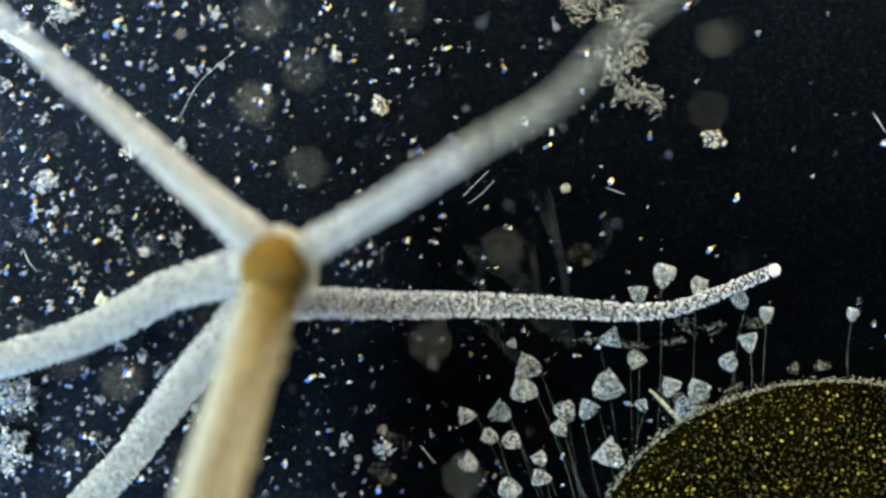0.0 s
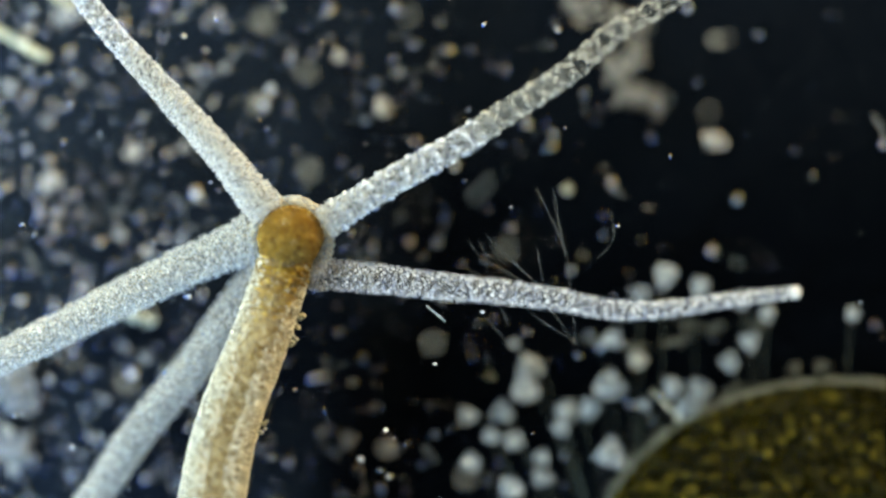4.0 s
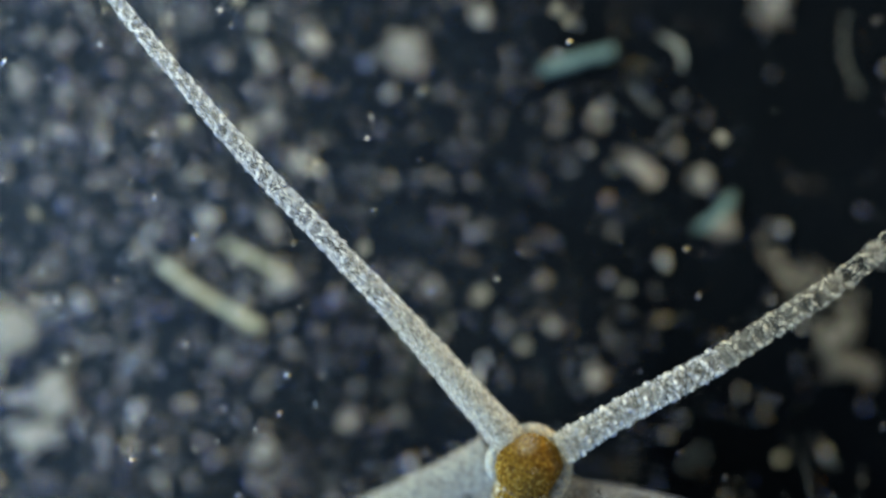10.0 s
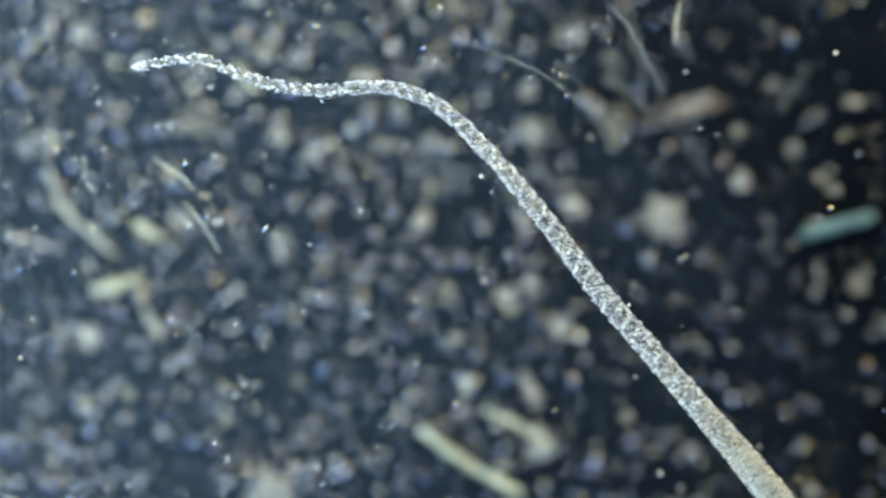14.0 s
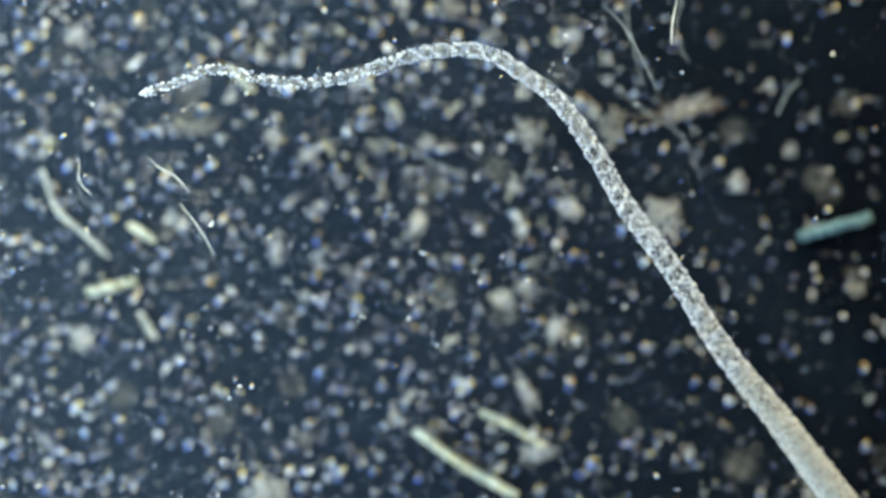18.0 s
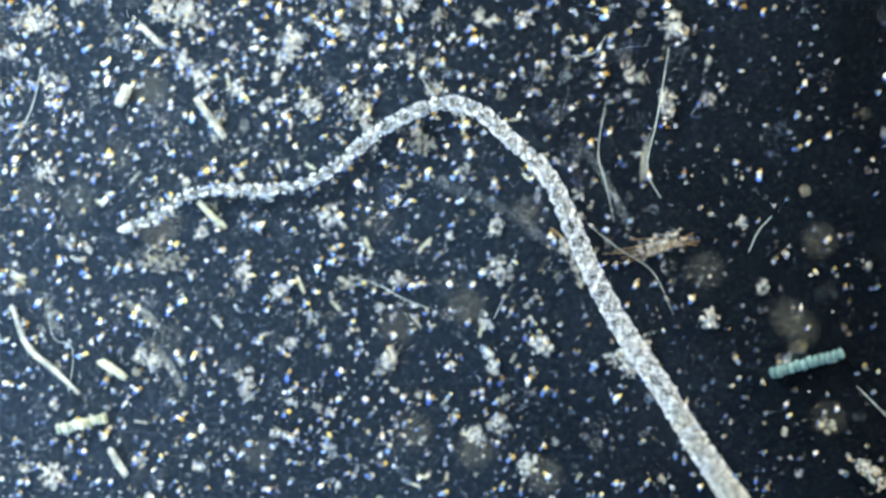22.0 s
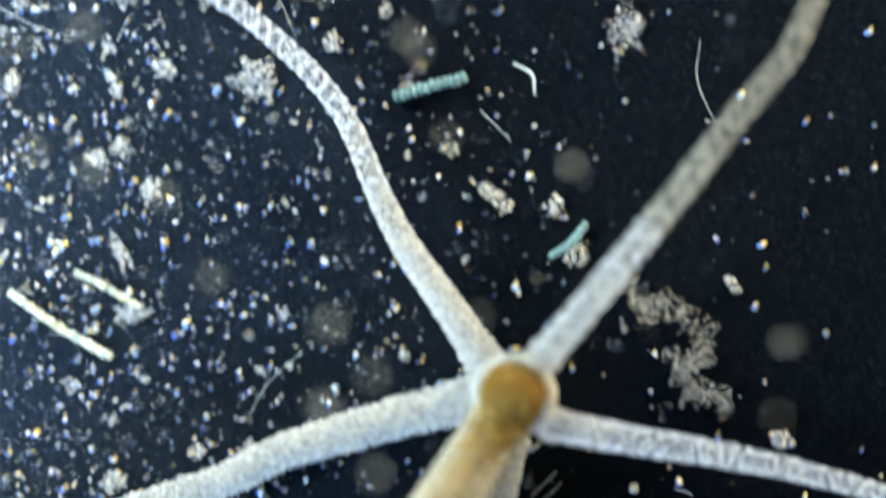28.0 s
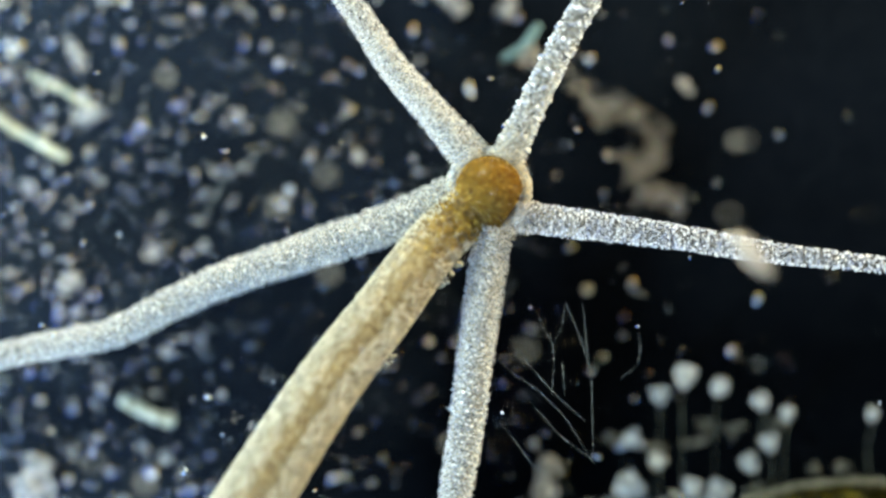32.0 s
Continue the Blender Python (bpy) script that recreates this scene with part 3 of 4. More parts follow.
def trunk():
    n, full, r0, r1 = ARMS["S"]
    lines = LINES["S"]
    longest = max(np.linalg.norm(np.diff(q, axis=0), axis=1).mean() for q in lines.values())
    skins = [segment_mesh(20 + k, 0.05).mesh("column_ring", M_SHEATH) for k in range(4)]
    covers = []
    for k in range(4):
        rng = random.Random(60 + k)
        s = Soup()
        for j in range(220):
            a, x, q = rng.uniform(0, math.tau), rng.uniform(-1, 1), rng.uniform(0.008, 0.022)
            s.lump((x, 0.97 * math.cos(a), 0.97 * math.sin(a)), (q * 2.2, q, q), rng, BALL1, 0.25, False)
        covers.append(s.mesh("skin_cell_cover", M_SKIN))
    # pale cells, set only at the gut's sides to paint the column's edge glow;
    # the gut narrows away from the head
    flanks, gut_cells = [], []
    for k in range(12):
        frng = random.Random(90 + k)
        inner = (0.85, 0.68, 0.5)[k // 4]
        s = Soup()
        for j in range(520):
            y = 0.95 - (1.2 - inner) * frng.uniform(0, 1) ** 1.5
            z = frng.uniform(-0.4, 1.0) * math.sqrt(1 - y * y) * 0.95
            q = frng.uniform(0.022, 0.055)
            s.lump((frng.uniform(-1, 1), y, z), (q * 2.5, q, q), frng, BALL1, 0.25, False)
        flanks.append(s.mesh("flank", M_FLANK))
        s = Soup()
        for j in range(320):
            a, q = frng.uniform(0, math.pi), frng.uniform(0.025, 0.06)
            s.lump((frng.uniform(-1, 1), math.cos(a), math.sin(a)), (q * 2.2, q * 2, q * 2), frng, BALL1, 0.25, False)
        gut_cells.append(s.mesh("gut_cell_cover", M_GUT_CELL if k < 4 else M_TAN))
    brng = random.Random(77)
    walls = [segment_mesh(50 + k, 0.06).mesh("gut_wall", M_WALL) for k in range(4)]
    cores = [segment_mesh(40 + k, 0.06).mesh("gut", M_CORE if k < 2 else M_COLUMN) for k in range(6)]
    for i in range(1, n):
        r = limb_radius("S", (i + 0.5) / n)
        ob = part("column_ring", skins[i % 4], hydra)
        gut = part("gut", cores[i % 2 if i < 5 else 2 + i % 4], ob)
        wide = (0.94, 0.9, 0.84, 0.77, 0.7, 0.64)[i - 1] if i < 7 else 0.58
        wall = part("gut_wall", walls[i % 4], ob)
        wall.scale = (1.03, min(0.93, wide * 1.45), min(0.9, wide * 1.3))
        gut.scale = (1.07, wide, wide)
        tagged(part("gut_cell_cover", gut_cells[i % 4 if i < 6 else 4 + i % 8], gut), kind="stuff")
        for side in (-1, 1):
            flank = part("flank", flanks[(i + side) % 4 + (0 if i < 3 else 4 if i < 5 else 8)], ob, "pale granular outer tissue set at the sides as edge glow")
            flank.scale = (1, side, 1)
            tagged(flank, kind="stuff")
        tagged(part("skin_cell_cover", covers[i % 4], ob), kind="stuff")
        if i in (3, 4, 8):
            bit = Soup()
            for j in range(7):
                q = brng.uniform(0.04, 0.11)
                bit.lump((brng.uniform(-0.6, 0.6), brng.uniform(1.0, 1.15), brng.uniform(-0.2, 0.2)), (q * 2, q, q), brng, BALL2, 0.2, False)
            tagged(part("stuck_debris", bit.mesh("stuck_debris", M_PALE), ob), kind="stuff")
        ob.scale = (longest * 0.5, r, r)
        JOINTS.append((ob, "S", i))


def towards_column(q):
    """Draws the rounded head out into a drop on the side of the column."""
    x, y, z = q
    f = max(0, -y / 60)
    return x * (1 - 0.28 * f) - 8 * f, y * (1 + 0.4 * f), z - 36 * f * f


def head():
    rng = random.Random(8)
    s = Soup()
    s.lump((0, 0, 0), (70, 72, 64), rng, BALL4, 0.015, False)
    s.v = [towards_column(q) for q in s.v]
    dome = part("head", s.mesh("head", M_HEAD), hydra, "rounded mouth cone with clear skin")
    s = Soup()
    for j in range(900):
        v = Vector((rng.gauss(0, 1), rng.gauss(0, 1), rng.gauss(0, 1))).normalized()
        v.z *= 0.3
        v.normalize()
        s.lump(towards_column((v.x * 70, v.y * 72, v.z * 64)), rng.uniform(0.5, 1.4), rng, BALL1, 0.3)
    tagged(part("skin_cell_cover", s.mesh("skin_cell_cover", M_SKIN), dome), kind="stuff")
    # skin thickened into a pale ring, which puts in the head's edge glow
    s = Soup()
    n = 60
    # open towards the column
    arc = [radians(-70 + 270 * k / n) for k in range(n + 1)]
    s.tube([(65 * math.cos(a), 67 * math.sin(a), -2) for a in arc], [13 * min(1, 0.2 + k / 6, 0.2 + (n - k) / 6) * rng.uniform(0.85, 1.15) for k in range(n + 1)], 10)
    part("collar", s.mesh("collar", M_COLLAR), dome, "whitish thick skin ring painting the edge glow round the head")
    s = Soup()
    s.lump((0, 0, 4), (60, 62, 56), rng, BALL4, 0.015, False)
    s.v = [towards_column(q) for q in s.v]
    cone = part("mouth_cone", s.mesh("mouth_cone", M_GUT), hydra, "dense brown gut inside the head")
    s = Soup()
    for j in range(2600):
        v = Vector((rng.gauss(0, 1), rng.gauss(0, 1), abs(rng.gauss(0, 1)))).normalized()
        p = towards_column((v.x * 60, v.y * 62, 4 + v.z * 56))
        s.lump(p, rng.uniform(0.6, 1.8), rng, BALL1, 0.3)
    tagged(part("gut_cell_cover", s.mesh("gut_cell_cover", M_GUT_CELL), cone), kind="stuff")


for limb in "ABCDE":
    tentacle(limb)
trunk()
head()


def motions():
    # the tufts sway about their foot
    for tuft, rows in ((TUFT_FAN, ((0, 0, -25, 5), (3, 0, -25, 5), (6, 30, -55, 3), (9, 50, -70, 0), (20, 20, -30, 0), (28, 0, 0, 0), (32, 0, 0, 0))),
                       (TUFT_LOOP, ((0, 0, 15, 28), (3, 0, 15, 28), (6, 20, -10, 22), (20, 10, -10, 8), (28, 0, 0, 0), (32, 0, 0, 0)))):
        walk(tuft, [(t, Matrix.Translation(P(FOOT[0] + x, FOOT[1] + y, 112)) @ Matrix.Rotation(radians(turn), 4, "Z")) for t, x, y, turn in rows])
    walk(swimmer, [(t, Matrix.Translation(P(x, y, 300)) @ Matrix.Rotation(radians(turn), 4, "Z")) for t, x, y, turn in (
        (0, 2900, 1500, 150), (30.5, 2900, 1500, 150), (31.0, 2000, 900, 150), (31.4, 1640, 545, 148), (31.6, 1512, 437, 147), (31.7, 1448, 392, 146),
        (31.8, 1397, 358, 145), (31.9, 1332, 312, 138), (32.0, 1292, 271, 130))])
    walk(hydra, [(t, Matrix.Translation(P(x, y, z * RISE))) for t, x, y, z in HEAD])
    for ob, limb, i in JOINTS:
        rows = []
        for t in sorted(LINES[limb]):
            q = LINES[limb][t]
            rows.append((t, joint_pose(q[i], q[i + 1], head_at(t))))
        walk(ob, rows)


# ---- a ciliate that swims past at the end ----
def ciliate():
    rng = random.Random(21)
    body = new("ciliate")
    tagged(body, "pale beige oval ciliate swimming high in the water", "ciliate")
    s = Soup()
    s.tube([(-44 + 88 * k / 16, 5 * math.sin(k / 16 * math.pi), 0) for k in range(17)], [22 * math.sin(math.pi * (0.04 + 0.92 * k / 16)) ** 0.6 * (0.75 + 0.25 * k / 16) * rng.uniform(0.96, 1.04) for k in range(17)], 14)
    part("body", s.mesh("body", M_CILIATE), body)
    s = Soup()
    for j in range(150):
        u, a = rng.uniform(-1, 1), rng.uniform(0, math.tau)
        r = 20 * math.sqrt(1 - u * u)
        p = Vector((u * 42, math.cos(a) * r, math.sin(a) * r))
        s.tube([tuple(p), tuple(p * 1.22 + Vector((-4, 0, 0)))], [0.5, 0.15], 4)
    tagged(part("cilia", s.mesh("cilia", M_HAIR), body, "fine short cilia"), kind="stuff")
    return body


swimmer = ciliate()


# ---- bell animals on the green alga ----
def alga():
    rng = random.Random(5)
    body = new("alga_colony")
    body.matrix_basis = Matrix.Translation(P(1485, 990, 12))
    tagged(body, "dark green rounded alga mass covered with yellow-green cells", "alga")
    s = Soup()
    for x, y, z in BALL4[0]:
        k = 1 + 0.02 * rng.uniform(-1, 1)
        s.v.append((x * 430 * k, y * 312 * k, z * 34 * k))
    s.f = list(BALL4[1])
    part("body", s.mesh("body", M_ALGA), body)
    s = Soup()
    step = 8.0
    for i in range(-55, 56):
        for j in range(-46, 47):
            px = (i + (j % 2) * 0.5 + rng.uniform(-0.6, 0.6)) * step
            py = (j * 0.87 + rng.uniform(-0.6, 0.6)) * step
            h = (px / 430) ** 2 + (py / 312) ** 2
            if h < 0.99:
                r = rng.choice((1, 1.2, 1.5, 1.8, 2.2, 2.8))
                s.lump((px, py, 34 * math.sqrt(1 - h) + 0.3 * r), r, rng, BALL1, 0.25)
    tagged(part("cell_cover", s.mesh("cell_cover", M_GREEN), body, "yellow-green shining cells"), kind="stuff")
    s = Soup()
    for i in range(3600):
        a, k = rng.uniform(0, math.tau), 1.0 + abs(rng.gauss(0, 0.016))
        s.lump((math.cos(a) * 430 * k, math.sin(a) * 312 * k, rng.uniform(-8, 14)), rng.uniform(0.7, 2.0), rng, BALL1, 0.35)
    tagged(part("rim", s.mesh("rim", M_RIM), body, "pale fringe of fine cells"), kind="stuff")


def bell(x, y, r, z, turn, foot):
    """One bell animal: an open bell with a lip on a thin stalk that runs down to the alga."""
    top = new("bell_animal")
    top.matrix_basis = Matrix.Translation(P(x, y, z))
    tagged(top, "pale glassy bell-shaped animal on a thin stalk", "bell animal", "bell animals on the alga")
    s = Soup()
    rng = random.Random(int(x * 7 + y))
    shut, full = rng.uniform(0.0, 1.0) ** 2, rng.uniform(0.0, 1.0)   # some have drawn in their lip; some are fuller than others
    prof = [(-1.0, 0.07), (-0.9, 0.26 + 0.1 * full), (-0.6, 0.5 + 0.2 * full), (-0.25, 0.72 + 0.18 * full), (0.1, 0.88 + 0.08 * full), (0.4, 0.96 - 0.08 * shut),
            (0.62, 1.04 - 0.32 * shut - 0.1 * full), (0.7, 1.06 - 0.5 * shut - 0.06 * full), (0.72, 0.9 - 0.5 * shut), (0.62, 0.5 - 0.25 * shut), (0.5, 0.05)]
    d = Vector((math.cos(radians(turn)), math.sin(radians(turn)), 0.1)).normalized()
    s.tube([tuple(d * (a * r)) for a, b in prof], [b * r * 0.9 for a, b in prof], 14)
    for i, q in enumerate(s.v):
        s.v[i] = tuple(c * (1 + rng.uniform(-0.11, 0.11)) for c in q)
    part("bell", s.mesh("bell", M_BELL), top)
    s = Soup()
    side = d.cross(Vector((0, 0, 1))).normalized()
    for k in range(60):
        a = rng.uniform(0, math.tau)
        p = d * (0.68 * r) + (side * math.cos(a) + Vector((0, 0, 1)) * math.sin(a)) * (0.94 - 0.45 * shut) * r
        q = rng.uniform(0.03, 0.07) * r
        s.lump(tuple(p), (q, q, q), rng, BALL1, 0.3)
    tagged(part("lip", s.mesh("lip", M_BELL), top, "bright fringed lip"), kind="stuff")
    s = Soup()
    for k in range(14):
        p = d * rng.uniform(-0.6, 0.5) * r + side * rng.uniform(-0.5, 0.5) * r
        s.lump((p.x, p.y, rng.uniform(-0.2, 0.4) * r), rng.uniform(0.05, 0.15) * r, rng, BALL1, 0.3)
    tagged(part("food", s.mesh("food", M_PALE), top), kind="stuff")
    if foot:
        a = np.array((-d.x * r, -d.y * r, -d.z * r))
        b = np.array((foot[0] - x, -(foot[1] - y), 8 - z))
        mid = (a + b) / 2 + np.array((rng.uniform(-10, 10), rng.uniform(-10, 10), 4))
        line, run = spline([a, mid, b], 10)
        s = Soup()
        s.tube([tuple(q) for q in line], [0.55 * rng.uniform(0.5, 1.4) for q in line], 6)
        part("stalk", s.mesh("stalk", M_STALK), top)


def bells():
    rows = [(1175, 487, 26, 100), (1130, 522, 24, 80), (1080, 600, 22, 10), (1126, 636, 20, -40), (935, 650, 28, 150), (926, 690, 27, 160),
            (886, 730, 24, 170), (826, 736, 22, 190), (866, 772, 20, 160), (905, 780, 22, 170), (1000, 728, 26, 110), (1040, 725, 20, 80),
            (990, 758, 18, 120), (1075, 684, 30, 20), (1136, 718, 16, 90), (1187, 685, 24, 60), (1236, 692, 26, 70), (1290, 641, 20, 100),
            (1325, 606, 22, 80), (1310, 532, 20, 100), (830, 820, 20, 150), (955, 812, 18, 140), (957, 846, 20, 150), (900, 866, 28, 160),
            (1080, 806, 32, 130), (1510, 556, 15, 90), (1357, 556, 18, 80), (907, 608, 12, 120), (1212, 722, 24, 40), (1238, 506, 24, 80)]
    rng = random.Random(2)
    for x, y, r, a in rows:
        # stalks gather at the alga's edge
        lean = max(-0.05, min(0.7, (1120 - x) / 410))
        fx, fy = x, y + r
        while fy < 945 and ((fx - 1485) / 420) ** 2 + ((fy - 990) / 302) ** 2 > 1:
            fx, fy = fx + lean * 4, fy + 4
        bell(x, y, r * rng.uniform(0.75, 0.95), rng.uniform(8, 24), a + rng.uniform(-25, 25), (fx, fy + 10))


alga()
bells()


# ---- loose debris on the slide ----
def clump(x, y, w, h, n, mat, label, z=0, seed=0, grain=(2, 6), thick=14, turn=0):
    """A heap of fine grains stuck together."""
    rng = random.Random(seed + int(x * 3 + y))
    s = Soup()
    off = rng.uniform(0, 50)
    n = int(n * 26)
    for i in range(n):
        a, q = rng.uniform(0, math.tau), rng.uniform(0, 1) ** 0.7
        k = 0.78 + 0.5 * noise.noise((math.cos(a) * 1.7 + off, math.sin(a) * 1.7, 0)) + 0.35 * noise.noise((math.cos(a) * 5 + off, math.sin(a) * 5, 4))
        r = rng.uniform(*grain) * rng.choice((0.16, 0.2, 0.24, 0.3, 0.45))
        c = (math.cos(a) * q * k * w / 2, math.sin(a) * q * k * h / 2, rng.uniform(1, thick))
        if noise.noise((c[0] / 7 + off, c[1] / 7, 1.0)) < -0.1:
            continue
        s.lump(c, (r * rng.uniform(0.8, 1.6), r * rng.uniform(0.4, 1), r * 0.6), rng, OCTA if r < 1.3 else BALL1, 0.45)
    return thing("debris_clump", s.mesh("debris_clump", M_GRIT.get(mat, mat), False), x, y, z, label, "debris", turn=turn)


def rod(x0, y0, x1, y1, w, mat, label, name="diatom", z=None, ribs=0):
    """A straight splinter, or a chain of ribbed cells, lying on the slide."""
    z = w / 2 + 1 if z is None else z
    ln = math.hypot(x1 - x0, y1 - y0)
    turn = math.degrees(math.atan2(-(y1 - y0), x1 - x0))
    rng = random.Random(int(x0 * 3 + y0))
    bow = rng.uniform(-0.04, 0.04) * ln
    if ribs:
        # a chain of flat shell cells, stacked face to face and a little out of line
        chain = thing(name, None, (x0 + x1) / 2, (y0 + y1) / 2, z, label, name.replace("_", " "), turn=turn)
        shapes = []
        for k in range(3):
            c = Soup()
            c.tube([(q, 0, 0) for q in (-1, -0.7, 0, 0.7, 1)], [0.7 * rng.uniform(0.9, 1.1), 0.95, rng.uniform(0.97, 1.06), 0.95, 0.7], 12)
            shapes.append(c.mesh("cell", mat))
        for i in range(ribs):
            q = (-0.5 + (i + 0.5) / ribs) * ln
            cell = part("cell", shapes[i % 3], chain)
            r = w / 2 * rng.uniform(0.85, 1.08)
            cell.location = (q * U, (bow * (1 - 4 * (q / ln) ** 2) + rng.gauss(0, 0.05) * w) * U, 0)
            cell.rotation_euler = (0, 0, rng.gauss(0, 0.07))
            cell.scale = (ln / ribs * 0.47, r, r)
        return chain
    s = Soup()
    n = 6
    xs = [(-0.5 + i / n) * ln for i in range(n + 1)]
    rs = [w / 2 * (0.8 if i in (0, n) else 1) for i in range(n + 1)]
    s.tube([(q, bow * (1 - 4 * (q / ln) ** 2), 0) for q in xs], [r * rng.uniform(0.82, 1.1) for r in rs], 10)
    return thing(name, s.mesh(name, mat), (x0 + x1) / 2, (y0 + y1) / 2, z, label, name.replace("_", " "), turn=turn)


def fibre(pts, w, mat, label, z=6, name="fibre", z1=None):
    w = w * ((0.3 if z < 50 else 0.45) if mat == M_FIBRE else 0.5 if mat == M_RED else 1)
    z = 24 if mat == M_FIBRE and z < 10 else z   # fine fibres lie on top of the dust
    x, y = pts[0]
    p3 = [(px - x, -(py - y), (z1 - z if z1 is not None else 0) * i / (len(pts) - 1)) for i, (px, py) in enumerate(pts)]
    line, run = spline(p3, 8 * (len(pts) - 1))
    n = len(line)
    s = Soup()
    s.tube([tuple(q) for q in line], [w / 2 * (0.55 + 0.45 * math.sin(math.pi * (i + 0.7) / (n + 0.4))) for i in range(n)], 6)
    return thing(name, s.mesh(name, mat), x, y, z, label, "fibre")


def grain(x, y, r, z, mat, label, name="grain", seed=0):
    rng = random.Random(seed + int(x + 5 * y))
    s = Soup()
    s.lump((0, 0, 0), (r, r * rng.uniform(0.8, 1), r * rng.uniform(0.6, 0.9)), rng, BALL2, 0.13)
    return thing(name, s.mesh(name, mat), x, y, z, label, name.replace("_", " "))


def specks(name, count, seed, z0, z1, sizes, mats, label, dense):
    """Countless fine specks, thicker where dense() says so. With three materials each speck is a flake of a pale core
    with a bluish grain on one side and an amber one on the other, which paint the lens's colour fringes."""
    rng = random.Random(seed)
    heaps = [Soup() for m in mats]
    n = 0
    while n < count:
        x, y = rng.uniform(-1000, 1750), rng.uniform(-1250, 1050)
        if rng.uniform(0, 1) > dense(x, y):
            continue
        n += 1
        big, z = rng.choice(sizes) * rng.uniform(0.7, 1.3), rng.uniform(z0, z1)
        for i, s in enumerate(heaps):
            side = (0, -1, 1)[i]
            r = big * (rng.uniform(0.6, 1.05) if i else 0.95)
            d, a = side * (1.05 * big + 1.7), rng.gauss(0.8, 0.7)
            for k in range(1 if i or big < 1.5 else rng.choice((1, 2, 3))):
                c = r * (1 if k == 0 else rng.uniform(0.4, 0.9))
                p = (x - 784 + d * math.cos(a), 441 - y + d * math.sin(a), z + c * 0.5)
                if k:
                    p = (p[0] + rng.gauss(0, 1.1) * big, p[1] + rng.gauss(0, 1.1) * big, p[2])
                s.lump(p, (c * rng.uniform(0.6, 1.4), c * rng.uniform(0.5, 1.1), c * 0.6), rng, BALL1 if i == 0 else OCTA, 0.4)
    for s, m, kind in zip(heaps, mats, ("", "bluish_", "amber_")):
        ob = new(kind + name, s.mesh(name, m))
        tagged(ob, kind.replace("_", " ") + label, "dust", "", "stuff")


def thick_left(x, y):
    """Dust lies thickest at the far left and thins out to the right."""
    edge = 165 - 0.4 * (y + 500) if y < -500 else 165 + 0.1 * (y + 500)
    k = 1 / (1 + math.exp((x - edge) / 170))
    patch = 0.5 + 0.5 * noise.noise((x / 170, y / 170, 2.0))
    knot = min(1, max(0.1, 0.72 + 0.6 * noise.noise((x / 45, y / 45, 7.0))))
    up = 0.55 + 0.45 / (1 + math.exp((y + 700) / 120))
    thin = 0.03 + 0.09 / (1 + math.exp((-650 - y) / 90)) / (1 + math.exp((x - 950) / 120))
    return up * (thin + (1 - thin) * k) * (0.35 + 0.65 * patch) * knot


def thin_middle(x, y):
    """Finest silt lies evenly round the middle of the slide."""
    return (1 - 0.7 * thick_left(x, y)) / (1 + math.exp((-640 - y) / 60)) / (1 + math.exp((x - 820) / 110)) * (0.6 + 0.4 * noise.noise((x / 90, y / 90, 5.0)))


def drifting(x, y):
    return 0.06 + 0.94 * thick_left(x, y)


DUST = (M_SPECK, M_FRINGE_BLUE, M_FRINGE_AMBER)
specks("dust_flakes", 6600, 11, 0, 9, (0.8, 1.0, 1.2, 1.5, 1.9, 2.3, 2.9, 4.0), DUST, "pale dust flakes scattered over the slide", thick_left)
specks("silt_specks", 10000, 13, 0, 5, (0.5, 0.6, 0.7, 0.9, 1.1, 1.4), (M_SPECK,), "finest pale silt grains lying on the slide", thick_left)
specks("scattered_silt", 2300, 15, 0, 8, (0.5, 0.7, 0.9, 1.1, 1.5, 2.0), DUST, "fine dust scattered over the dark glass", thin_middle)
specks("drifting_specks", 600, 12, 40, 375, (1, 1.4, 1.8, 2.2, 3), (M_SPECK,), "fine specks drifting in the water", drifting)
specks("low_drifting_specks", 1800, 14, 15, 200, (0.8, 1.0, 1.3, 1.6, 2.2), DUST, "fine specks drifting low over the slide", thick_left)


